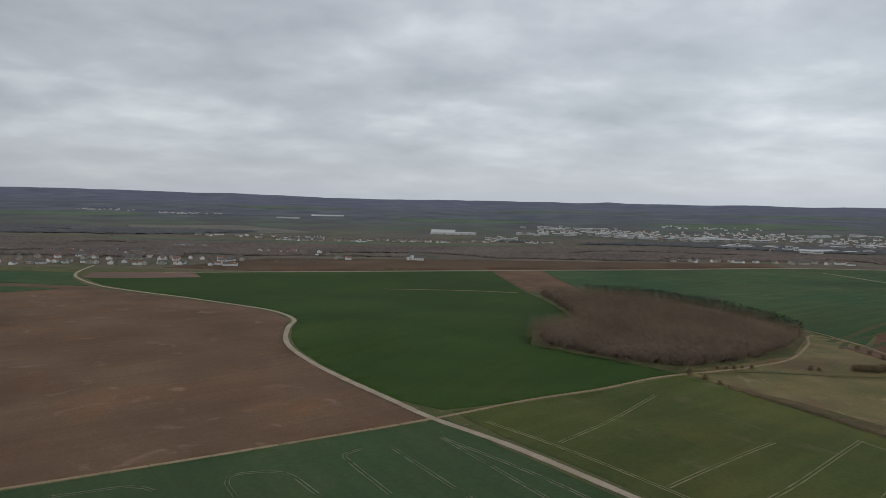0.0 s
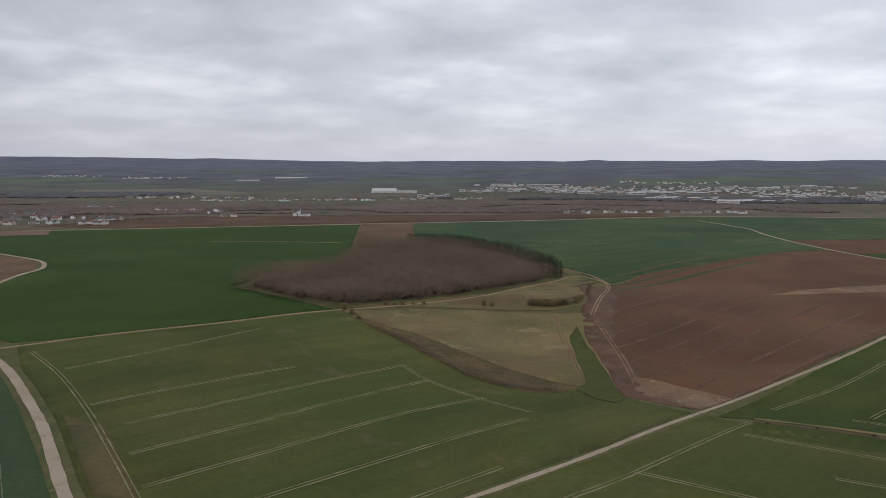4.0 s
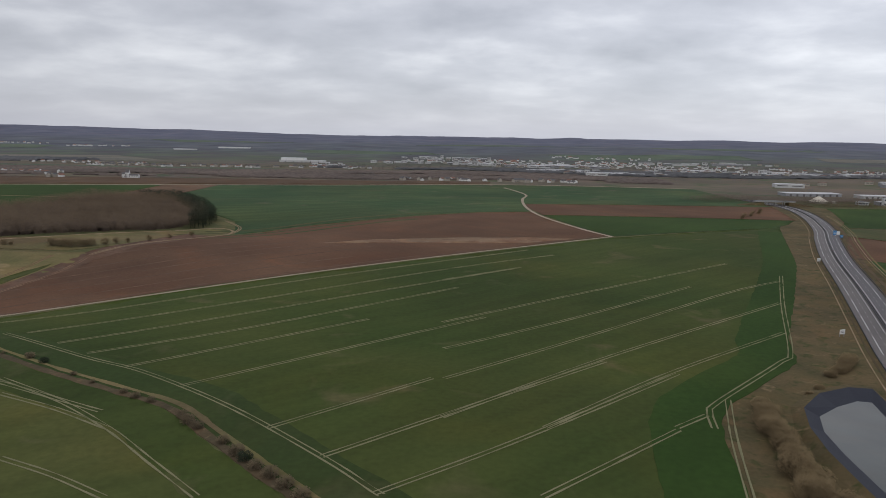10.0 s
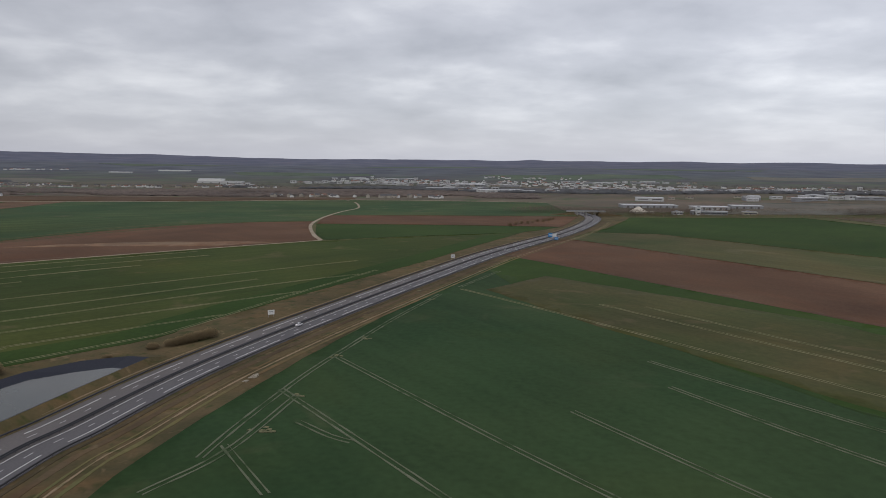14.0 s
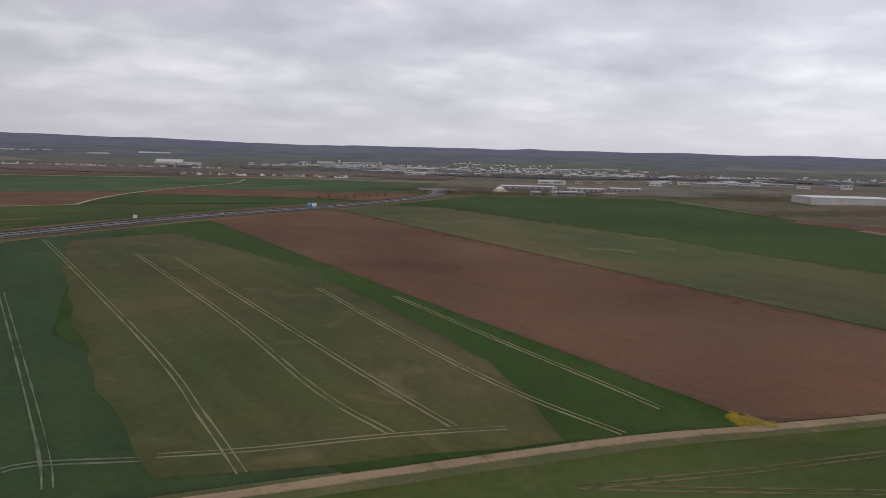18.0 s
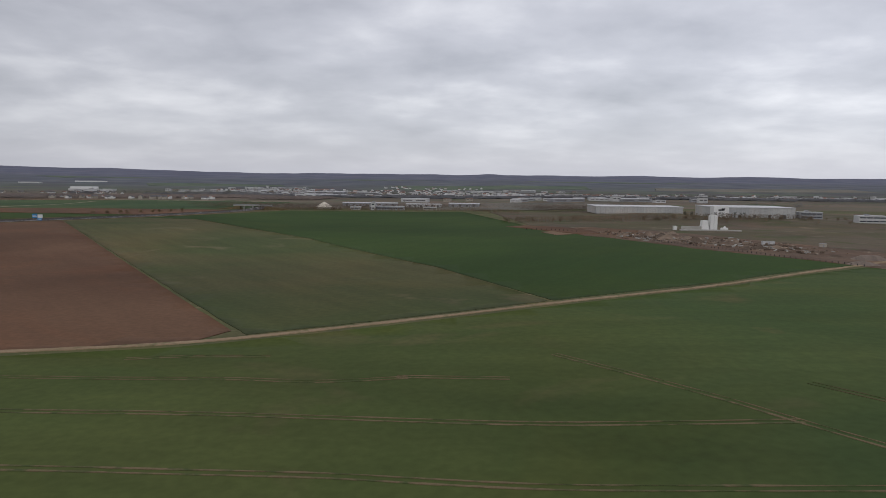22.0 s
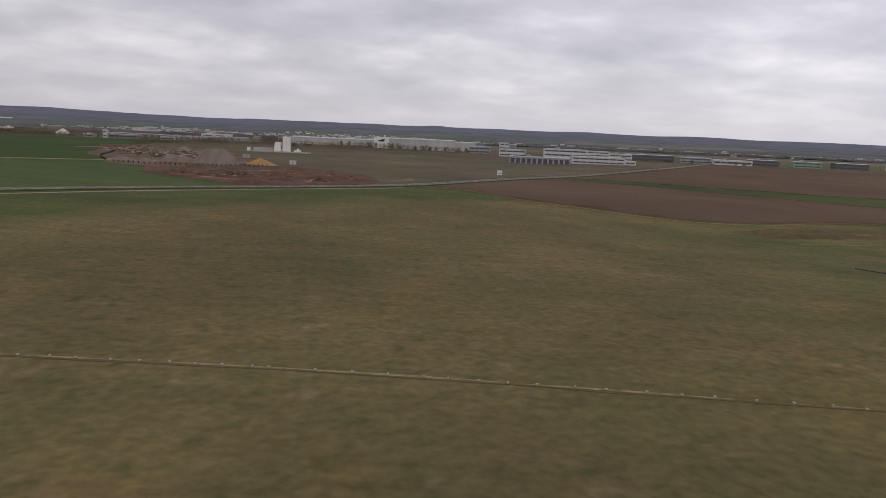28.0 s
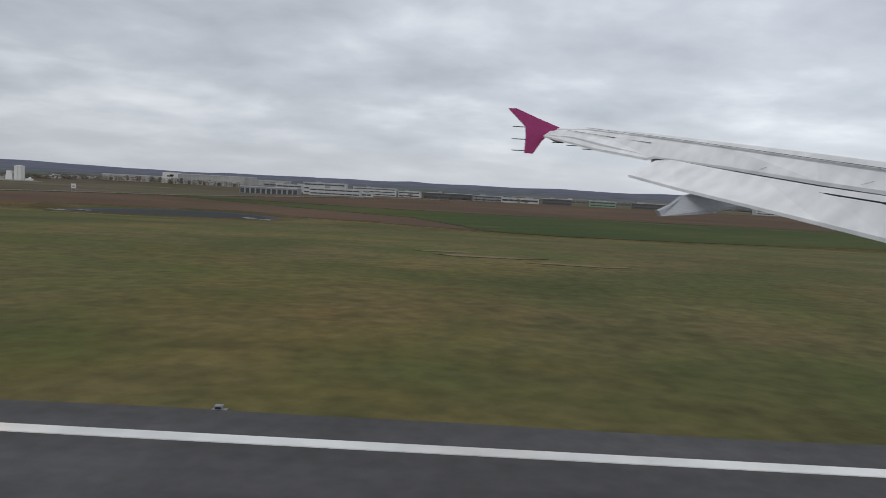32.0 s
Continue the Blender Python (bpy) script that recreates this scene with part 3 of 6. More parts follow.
field("airfield", "mottled olive-brown airfield grass turning greener by the runway", [(1644, -300), (1708, -8), (1728, 42), (1743, 62), (1753, 73), (1763, 85), (1780, 107), (1803, 142), (1821, 167), (1844, 197), (1877, 240.5), (1905, 278), (1926, 307), (1961, 357), (1974, 376), (1986, 361), (1997, 336), (2005, 312), (2016, 284), (2038, 270), (2062, 250), (2076, 243), (2102, 245), (2118, 254), (2147, 264), (2180, 257), (2215, 246), (2256, 231), (2285, 212), (2312, 203), (2366, 214), (2460, 232), (2900, 255), (3600, 260), (3600, -400)], M["airfield"], 0.2)
field("sandy_crest", "pale sandy crest in ploughed soil", [(560, 647), (640, 655), (760, 667), (800, 692), (812, 703), (760, 707), (690, 697), (600, 673)], M["sandy_soil"], 0.28, amp=5.0)
field("sandy_corner", "pale sandy corner of ploughed soil", [(383, 393), (384, 429), (400, 418), (430, 378), (436, 382), (407, 358)], M["sandy_soil"], 0.28, amp=3.0)

field("ploughed_field", "brown bare field along the valley edge", [(-560, 1330), (-371, 1312), (-160, 1372), (75, 1442), (400, 1527), (740, 1606), (745, 1700), (300, 1690), (-100, 1640), (-420, 1580)], M["soil_umber"], 0.25, 60.0, 5.0)
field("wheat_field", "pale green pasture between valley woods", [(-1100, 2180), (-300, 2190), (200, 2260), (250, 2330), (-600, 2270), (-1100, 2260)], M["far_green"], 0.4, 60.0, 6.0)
FAR_FIELDS = (
    ((-1500, 3190), (-990, 3300), (-500, 2790), (-880, 2690), (-1150, 2480)), ((-1900, 5600), (-1250, 5900), (-700, 5500), (-1450, 5150)),
    ((300, 5900), (1700, 6200), (1500, 5700), (240, 5500)),
    ((1460, 1255), (1640, 1640), (1890, 1480), (1790, 1240)), ((-2900, 4100), (-1900, 4350), (-1800, 3950), (-2700, 3800)),
    ((1100, 4200), (2300, 4400), (2250, 3900), (1250, 3800)), ((2700, 4300), (3900, 4400), (3800, 3900), (2600, 3900)),
    ((-400, 4300), (400, 4450), (500, 4150), (-250, 4000)), ((2000, 5600), (3400, 5900), (3300, 5300), (2100, 5250)))
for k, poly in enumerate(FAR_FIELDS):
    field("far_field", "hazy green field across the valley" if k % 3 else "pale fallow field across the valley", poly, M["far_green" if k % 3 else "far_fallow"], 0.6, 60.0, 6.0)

field("soil_headland", "paler trodden headland of ploughed soil", [(402, 740), (396, 636), (380, 579), (374.5, 520), (374, 437), (374, 387), (404, 360), (411, 367), (392, 400), (392, 444), (394, 508), (404, 561), (424, 642), (436, 732)], M["drill"], 0.26, amp=3.0)
field("red_soil", "broad stripped red-brown topsoil of an earthworks yard", [(1828, 379), (1841, 344), (1864, 327), (1886, 314), (1901, 303), (1919, 323), (1946, 361), (1953, 374), (1947, 410), (1938, 427), (1913, 441), (1886, 458), (1868, 437), (1840, 402)], mat("stripped_topsoil", (0.118, 0.064, 0.046), (0.086, 0.050, 0.040), 0.03, 0.5, c3=(0.20, 0.135, 0.10), bump=0.2, coarse=0.5), 0.3, amp=6.0)
field("red_soil", "stripped dark red topsoil behind the yard", [(1656, 728), (1700, 760), (1740, 730), (1722, 660), (1702, 600), (1672, 640)], M["soil"], 0.3, amp=4.0)
field("red_soil", "stripped dark red soil at a field edge", [(1606, 775), (1628, 742), (1650, 700), (1668, 662), (1690, 668), (1690, 720), (1668, 770), (1630, 800)], M["soil_dark"], 0.36, amp=3.0)
field("bare_patch", "pale gravel pad at a field edge", [(1636, 692), (1656, 712), (1664, 664), (1646, 650)], M["sandy_soil"], 0.34, amp=2.0)

# ---------------------------------------------------------------- tracks and roads
for pts, w in ((TRACK_A, 13.0), (TRACK_B, 11.0), (TRACK_D, 12.0), (TRACK_E, 12.0), (TRACK_F, 14.0), (ROAD_G, 9.0)):
    lane("grass_balk", "narrow strip of dry grass beside a track", pts, w, M["balk"], 0.11, jag=0.8, category="verge")
lane("farm_track", "winding pale chalk farm track", TRACK_A, 4.6, M["chalk"], 0.36, jag=0.5)
lane("farm_track", "straight earth track between fields", TRACK_B, 2.6, M["track"], 0.36, jag=0.5)
lane("farm_track", "pale earth farm track past a ploughed field", TRACK_D, 2.3, M["chalk"], 0.36, jag=0.5)
lane("farm_track", "curving pale track up to the valley edge", TRACK_E, 4.2, M["chalk"], 0.36, jag=0.5)
lane("farm_track", "two-rutted earth track with a grassy middle", TRACK_F, 3.2, M["track"], 0.36, jag=0.5)
lane("valley_road", "pale straight country road along the valley edge", [(-520, 1245), (-371, 1291), (75, 1420), (400, 1508), (740, 1585), (1180, 1560)], 4.5, M["chalk"], 0.5)
lane("farm_track", "faint field track", [(-110, 1075), (20, 1080), (95, 1068)], 2.0, M["track"], 0.5)
lane("perimeter_track", "pale perimeter track around the airfield", [(1972, 381), (1986, 363), (1998, 338), (2006, 314), (2018, 286), (2038, 270), (2062, 250), (2076, 243), (2102, 245), (2118, 254), (2147, 264), (2180, 257), (2215, 246), (2256, 231), (2285, 212), (2312, 203), (2366, 214), (2460, 232), (2900, 255), (3300, 275)], 1.9, M["meadow"], 0.34, jag=0.4)
lane("roadside_bank", "bare brown bank between a road and a path", [(1742, 48), (1753.4, 62.5), (1765.5, 79.3), (1783.8, 105.0), (1809, 144), (1826, 167), (1847, 193)], 2.2, M["scrub"], 0.30, jag=0.9, category="bank")
for off in (-0.9, 0.9):
    lane("gravel_path", "worn earth rut beside the road", [(1738, 38), (1758.3, 62.9), (1769.0, 76.4), (1783.3, 97.6), (1791.0, 107.6)], 0.8, M["track"], 0.33, jag=0.4, off=off)
lane("gravel_path", "pale concrete path beside the road", [(1812.0, 138.5), (1826, 158), (1852, 192.5), (1879.5, 230.4), (1898.4, 256.2), (1921.9, 288), (1952, 329), (1967, 352)], 1.5, M["chalk"], 0.33, jag=0.25)
lane("gravel_path", "grey worn patch on a path", [(1791.0, 107.6), (1812.0, 138.0)], 1.8, M["soil_grey"], 0.31, 2.0, jag=0.5)


for row in ([(379, 545), (400, 571), (459, 636), (520, 705)], [(378, 514), (420, 544), (463, 584), (545, 672)], [(378, 480), (440, 530), (505, 592), (590, 672)], [(378, 444), (437, 493), (490, 545), (600, 648)], [(384, 408), (449, 469), (518, 533), (620, 632)], [(390, 373), (452, 431), (500, 474), (610, 575)], [(416, 368), (459, 403), (560, 492), (660, 580)]):
    lane("drill_line", "faint pale drill line in ploughed soil", row, 2.6, M["drill"], 0.26, jag=0.8)
for row, w in (([(409, 772), (512, 862), (651, 946)], 9), ([(440, 745), (529, 822), (687, 945)], 7), ([(428, 700), (539, 790), (640, 868)], 10), ([(392, 715), (442, 785), (526, 845)], 6)):
    lane("thin_stripe", "brown stripe of thin growth in green crop", row, w, M["crop_thin"], 0.24, jag=3.0, category="field")

for off in (-1.3, 1.3):
    lane("farm_track", "pale curved wheel track round a field corner", [(398, 868), (419, 843), (433, 816), (438, 764), (428, 708), (413, 658), (396, 598), (388, 571)], 1.1, M["track"], 0.38, jag=0.4, off=off)
    lane("farm_track", "worn wheel rut in a trodden headland", [(388, 571), (390.5, 542), (390, 465), (386, 412)], 0.8, M["sandy_soil"], 0.34, jag=0.4, off=off)
    lane("farm_track", "pale wheel rut through dry grass", [(358, 566), (357, 546), (357, 463), (356, 416)], 0.7, M["sandy_soil"], 0.38, jag=0.4, off=off)
field("green_wedge", "soft green wedge of grass below ploughed soil", [(372, 544), (372.5, 495), (373, 437), (373, 384), (367, 372), (356, 382), (350, 400), (357, 412), (359, 463), (362, 520)], M["wheat_olive"], 0.42, 6.0, 2.0)
field("meadow_bank", "rough brown bank below a meadow", [(205, 520), (222, 500), (242, 475), (268, 438), (287, 413), (302, 399), (320, 390), (336, 391), (356, 404), (340, 411), (318, 428), (292, 455), (268, 482), (248, 503), (228, 512), (208, 530)], M["verge"], 0.42, 6.0, 2.0)

# tramlines, field by field
tramlines("faint paired wheel tracks in young crop", [[(-33, 367), (22, 287), (62, 229)], [(-6, 382), (54, 293), (98, 230)], [(-6, 382), (46, 329), (85, 280), (120, 231)], [(-134, 307), (-147, 311), (-176, 299)], [(-60, 307), (-80, 329), (-102, 327), (-104, 317), (-95, 302)], [(-27, 308), (-50, 343), (-55, 354), (-47, 362)]], M["tram_grey"])
tramlines("paired wheel tracks in an olive crop", [[(20, 411), (60, 371), (104, 319), (143, 268), (161, 244), (169, 233)], [(59, 379), (97, 423), (141, 485)], [(102, 325), (185, 400)], [(130, 303), (174, 343), (247, 422)], [(147, 272), (198, 320), (263, 396)], [(165, 244), (218, 293), (295, 371)], [(207, 235), (253, 275), (315, 331)], [(262, 238), (299, 270)], [(246, 421), (263, 396), (294, 367), (318, 345)]], M["tram"])
tramlines("paired wheel tracks in a green crop", [[(294, 216), (331, 197)], [(321, 242), (367, 222), (403, 206)], [(352, 270), (403, 244), (444, 227), (469, 214)], [(412, 315), (462, 288), (513, 268), (576, 238)], [(430, 269), (486, 245), (539, 225)], [(284, 216), (320, 244), (354, 271), (422, 334)], [(517, 270), (554, 248), (587, 223), (612, 200), (635, 179)], [(528, 253), (559, 239), (587, 223)], [(565, 199), (588, 189), (610, 177)]], M["tram"])
tramlines("long paired wheel tracks in a striped crop", [[(473, 337), (536, 300), (571, 282), (619, 247), (664, 206), (686, 183)], [(442, 355), (509, 403), (615, 498), (758, 623)], [(483, 339), (576, 418), (701, 535), (778, 597)], [(510, 321), (590, 392), (741, 531)], [(533, 306), (597, 358), (700, 460)], [(560, 288), (653, 375)], [(594, 266), (651, 321), (717, 383)], [(694, 371), (782, 450), (911, 564)], [(697, 323), (762, 380), (856, 472)], [(699, 281), (766, 346), (872, 452), (923, 494)], [(700, 240), (775, 317), (896, 427)], [(641, 227), (694, 281)], [(664, 206), (712, 253), (770, 308)], [(684, 184), (726, 222), (798, 293)], [(736, 233), (795, 294), (871, 361)], [(731, 185), (782, 234)], [(782, 236), (796, 248)], [(689, 485), (746, 537)], [(786, 174), (798, 225), (809, 264)]], M["tram"])
tramlines("faint wheel tracks along a headland", [[(933, 514), (895, 420), (860, 328), (849, 312), (805, 262), (798, 251), (795, 236)]], M["tram"])
tramlines("curving wheel tracks in blue-green wheat", [[(1023, 516), (994, 446)], [(982, 420), (960, 352), (945, 296), (936, 261), (929.6, 228), (925.4, 203), (923, 184)], [(944, 212), (956, 201), (963, 197)], [(938, 236), (929, 189), (916, 163)], [(927, 193), (947, 164)], [(931, 242), (976, 184), (1006, 145)], [(944, 283), (1004, 203), (1048, 148)], [(1032, 226), (1063, 180), (1084, 151)], [(1072, 254), (1102, 207), (1130, 168)], [(1073, 287), (1143, 196), (1184, 142), (1195, 126)], [(1181, 132), (1186, 136), (1207, 141)]], M["tram_grey"])
tramlines("paired wheel tracks in worn crop", [[(995, 440), (1162, 232), (1210, 166), (1230, 137)], [(1075, 402), (1178, 269), (1233, 190), (1258, 162)], [(1100, 399), (1195, 272), (1243, 207), (1273, 168)], [(1200, 332), (1253, 248), (1288, 198), (1315, 169)], [(1239, 321), (1289, 247), (1318, 205), (1329, 188)], [(1209, 143), (1229, 149), (1259, 161), (1286, 169)]], M["tram"])
tramlines("paired wheel tracks along a deep green field", [[(1300, 139), (1322, 146), (1341, 152), (1364, 160.5), (1389, 169), (1417, 174.8), (1446, 176), (1475, 176.5), (1504, 176.5), (1525, 174), (1548, 177)], [(1300, 139.5), (1322, 140.7), (1357, 143.5), (1393, 146.3), (1430, 149), (1467, 150), (1510, 149), (1573, 142), (1600, 141), (1631, 141)], [(1465, 196), (1482, 199.6), (1506, 200)], [(1395, 117.5), (1427, 119), (1479, 119.6), (1509, 118.5), (1538, 116.7), (1557, 114), (1577, 111.5), (1600, 110.5), (1645, 109)], [(1545, 178), (1574, 175)], [(1588, 199), (1604, 179), (1621, 156), (1631, 140), (1649, 113), (1662.3, 93.5), (1679.4, 68.3)]], M["tram_brown"])
tramlines("muddy paired wheel tracks beside a road", [[(1645.0, 167.3), (1674.6, 123.8), (1698.7, 87.1), (1704.6, 78.0), (1712.7, 67.0)], [(1699.9, 86.6), (1703.9, 84.2), (1708.2, 86.5), (1721.7, 103.6), (1738.0, 123.7)], [(1690.5, 104.7), (1704.5, 119.5), (1728.4, 151.0)], [(1675.9, 124.9), (1687.2, 139.0)], [(1652.0, 76.7), (1672.5, 75.2)], [(1721.8, 66.8), (1731.1, 78.8), (1745.3, 96.3), (1771.3, 129.7)], [(1753.1, 133.5), (1778.8, 170.1)], [(1656, 135), (1668, 119), (1677, 104), (1688, 85)], [(1664, 150), (1676, 163), (1686, 174)]], M["tram_dark"])

# ---------------------------------------------------------------- motorway, road and runway
def dashes(line, off, width, lift, on, gap, start=0.0):
    """Painted dashes along a line, each a small quad strip."""
    bits, run, cur = [], start, []
    for i in range(len(line) - 1):
        (p, s), (q, r) = line[i], line[i + 1]
        on_now = (run % (on + gap)) < on
        if on_now:
            cur.append((p, s))
        if not on_now and cur:
            cur.append((p, s))
            bits.append(strip(cur, off, width, lift))
            cur = []
        run += (q - p).length
    return bits


def motorway():
    root = tagged(new("motorway"), "grey dual carriageway with white lines and steel barriers", "road", kind="structure")
    ln = curve_points(MOTORWAY, 1.0)
    wide = ln[::5]
    for name, off, w, m in (("carriageway", 6.6, 10.6, "asphalt_light"), ("carriageway", -6.6, 10.6, "asphalt")):
        v, f = strip(wide, off, w, 0.42)
        mesh_ob(name, v, f, M[m], root)
    v, f = strip(wide, 0, 2.6, 0.44)
    mesh_ob("median", v, f, M["asphalt_light"], root, "paved central reservation")
    for off in (1.8, 8.6, -1.8, -8.6):
        bits = [strip(wide, off, 0.3, 0.47)] if abs(off) < 3 else dashes(ln, off, 0.34, 0.47, 33, 11)
        v, f = joined(bits)
        mesh_ob("edge_line", v, f, M["paint"], root, "white painted line")
    for off in (5.2, -5.2):
        v, f = joined(dashes(ln, off, 0.2, 0.47, 3, 8.6))
        mesh_ob("lane_dashes", v, f, M["paint"], root, "white lane dashes")
    for off in (0.5, -0.5, 12.2, -12.2):
        a, af = rail(wide, off, 0.9)
        mesh_ob("crash_barrier", a, af, M["barrier"], root, "dark weathered steel crash barrier")
    # verge furniture: paved edge, drainage ditch and worn bands of spoil
    for off, w, z, m, nm, jag in ((-14.4, 1.0, 0.3, "scrub", "gravel_edge", 0.3), (-18.2, 2.6, 0.24, "mud_band", "drainage_ditch", 0.5), (-23.4, 0.7, 0.26, "meadow", "straw_band", 0.3), (-25.6, 0.7, 0.26, "track", "straw_band", 0.3), (-28.5, 1.4, 0.24, "meadow", "straw_band", 0.5), (16.8, 0.6, 0.3, "track", "gravel_edge", 0.12), (14.2, 0.8, 0.26, "scrub", "spoil_band", 0.3)):
        v, f = strip(wide[:260], off, w, z, jag)
        mesh_ob(nm, v, f, M[m], root)
    return root


M["mud_band"] = mat("dark_wet_earth", (0.078, 0.055, 0.034), (0.105, 0.076, 0.046), 0.06, 0.7, c3=(0.135, 0.105, 0.062))


def rail(line, off, top):
    """A steel beam on short posts along a line."""
    V, Fc = [], []
    beam = []
    for p, s in line:
        row = []
        for w, h in ((off - 0.16, top - 0.5), (off - 0.16, top), (off + 0.16, top), (off + 0.16, top - 0.5)):
            q = p + s * w
            row.append(len(V))
            V.append((q.x, q.y, terrain(q.x, q.y) + 0.5 + h))
        beam.append(row)
    for r0, r1 in zip(beam, beam[1:]):
        Fc += [(r0[k], r0[k + 1], r1[k + 1], r1[k]) for k in range(3)]
    for i in range(0, len(line), 1):
        p, s = line[i]
        q = p + s * off
        z = terrain(q.x, q.y)
        b = len(V)
        for dx, dy in ((-0.07, -0.07), (0.07, -0.07), (0.07, 0.07), (-0.07, 0.07)):
            V += [(q.x + dx, q.y + dy, z + 0.4), (q.x + dx, q.y + dy, z + 0.5 + top - 0.1)]
        Fc += [(b + 2 * k, b + (2 * k + 2) % 8, b + (2 * k + 3) % 8, b + 2 * k + 1) for k in range(4)]
    return V, Fc


motorway()


def country_road():
    root = tagged(new("country_road"), "two-lane worn asphalt road with faded white lines", "road", kind="structure")
    ln = curve_points(ROAD_G, 0.7)
    wide = ln[::8]
    v, f = strip(wide, 0, 6.6, 0.5)
    mesh_ob("carriageway", v, f, M["asphalt_worn"], root)
    for off in (-2.35, -0.85, 0.85, 2.35):
        v, f = strip(wide, off, 0.55, 0.53, 0.12)
        mesh_ob("wheel_path", v, f, M["asphalt_polished"], root, "pale polished wheel path")
    v, f = joined(dashes(ln, 0, 0.12, 0.56, 3, 10))
    mesh_ob("lane_dashes", v, f, M["paint_worn"], root, "faded white centre dashes")
    for off in (2.95, -2.95):
        v, f = joined(dashes(ln, off, 0.14, 0.56, 20, 3.5))
        mesh_ob("edge_line", v, f, M["paint_worn"], root, "broken white edge line")
    for off, w, m in ((3.75, 1.0, "margin"), (-4.6, 2.6, "margin"), (-3.5, 0.5, "balk"), (3.45, 0.35, "balk")):
        v, f = strip(wide, off, w, 0.4 if w > 0.6 else 0.44, 0.4)
        mesh_ob("grass_verge", v, f, M[m], root, "rough roadside grass")


country_road()


M["paint_bright"] = plain("fresh_white_paint", (0.70, 0.70, 0.68), vary=0.04, scale=0.1)


def runway():
    root = tagged(new("runway"), "dark asphalt runway with a white edge stripe", "runway", kind="structure")
    ln = curve_points([(2010, -1), (2500, -1), (3500, -1)], 5)
    v, f = strip(ln, 0, 45.1, 0.3, 0.35)
    mesh_ob("pavement", v, f, M["runway"], root, "dark worn asphalt")
    for off in (20.16, -20.16):
        v, f = strip(ln, off, 0.58, 0.33)
        mesh_ob("edge_stripe", v, f, M["paint_bright"], root, "white painted stripe")


runway()
TURF = mat("trodden_turf", (0.125, 0.104, 0.058), (0.090, 0.088, 0.040), 0.3, 1.5, c3=(0.080, 0.084, 0.036), worn=(0.45, 0.6))
for pts, start, label, w, earth in (([(2070, 156), (2078, 143), (2098, 108), (2109, 83), (2117, 60), (2120, 47), (2122, 37), (2124, 27), (2125, 22)], 2, "curving worn dirt track over grass", 1.8, (0.112, 0.092, 0.064)), ([(2144, 101), (2145, 80), (2145, 57), (2144, 40), (2144, 31), (2144, 22)], 0, "muddy rutted track over grass", 1.5, (0.100, 0.085, 0.068))):
    lane("dirt_track", label, pts[start:], w, mat("mud", earth, tuple(v * 1.25 for v in earth), 0.2, 1.5, c3=(0.100, 0.094, 0.048), worn=(0.54, 0.66)), 0.27, 1.0, jag=0.35)
    lane("trodden_grass", "trodden pale grass beside a dirt track", pts, w * 1.7, TURF, 0.225, 1.0, jag=0.7)

# ---------------------------------------------------------------- retention pond
def pond():
    root = tagged(new("retention_pond"), "grey retention pond with a dark lined bank", "pond")
    rim = [(821, 170), (822, 195), (823, 215), (826, 234), (832, 252), (845, 268), (860, 276), (869, 275), (863, 244), (856, 205), (849, 172), (835, 160)]
    shore = [(827, 172), (828, 196), (829, 216), (831, 234), (836, 248), (847, 258), (858, 265), (863, 264), (858, 240), (852, 206), (846, 176), (835, 168)]
    c = Vector((sum(p[0] for p in rim) / len(rim), sum(p[1] for p in rim) / len(rim), 0))

    def ring(k, z):
        return [(c.x + (x - c.x) * k, c.y + (y - c.y) * k, z) for x, y in rim]
    n = len(rim)
    z0 = max(terrain(x, y) for x, y in rim) + 1.9
    outer, inner, bed = ring(1.28, z0 - 3.2), ring(1.0, z0), [(x, y, z0 - 1.7) for x, y in shore]
    mesh_ob("bank", outer + inner, [(i, (i + 1) % n, n + (i + 1) % n, n + i) for i in range(n)], M["verge"], root, "dry grass bank")
    mesh_ob("liner", inner + bed, [(i, (i + 1) % n, n + (i + 1) % n, n + i) for i in range(n)], plain("dark_liner", (0.026, 0.028, 0.038), rough=0.6, spec=0.1), root, "dark blue-grey sheet liner")
    water = mat("still_water", (0.058, 0.064, 0.060), (0.066, 0.072, 0.068), 0.02, 0.05, rough=0.15, spec=0.22)
    mesh_ob("water", [(x + 0.02 * (x - c.x), y + 0.02 * (y - c.y), z0 - 1.69) for x, y in shore], [tuple(range(n))], water, root, "still grey water")


pond()

# ---------------------------------------------------------------- trees
M["twig"] = mat("bare_twigs", (0.116, 0.083, 0.053), (0.178, 0.130, 0.084), 0.022, 0.16, c3=(0.215, 0.165, 0.112), spread=0.16, upward=0.85, worn=(0.56, 0.72))
M["crown"] = mat("bare_crowns", (0.088, 0.066, 0.050), (0.135, 0.102, 0.075), 0.02, 0.3, spread=0.16, upward=0.9, islands=0.3)
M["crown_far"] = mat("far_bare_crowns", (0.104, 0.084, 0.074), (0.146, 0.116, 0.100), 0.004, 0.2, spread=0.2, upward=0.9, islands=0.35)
# crown tones greyed towards blue: haze of the distance put into the colour
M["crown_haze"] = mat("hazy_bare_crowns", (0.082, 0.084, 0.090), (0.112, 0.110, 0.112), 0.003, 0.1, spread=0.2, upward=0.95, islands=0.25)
# twigs lose their brown here because distance haze is painted into the colour
M["twig_grey"] = mat("hazy_grey_twigs", (0.105, 0.104, 0.104), (0.145, 0.138, 0.134), 0.006, 0.05, spread=0.2, upward=0.8)
M["conifer"] = mat("dark_evergreen", (0.024, 0.032, 0.020), (0.036, 0.046, 0.026), 0.05, 0.5, upward=0.6)
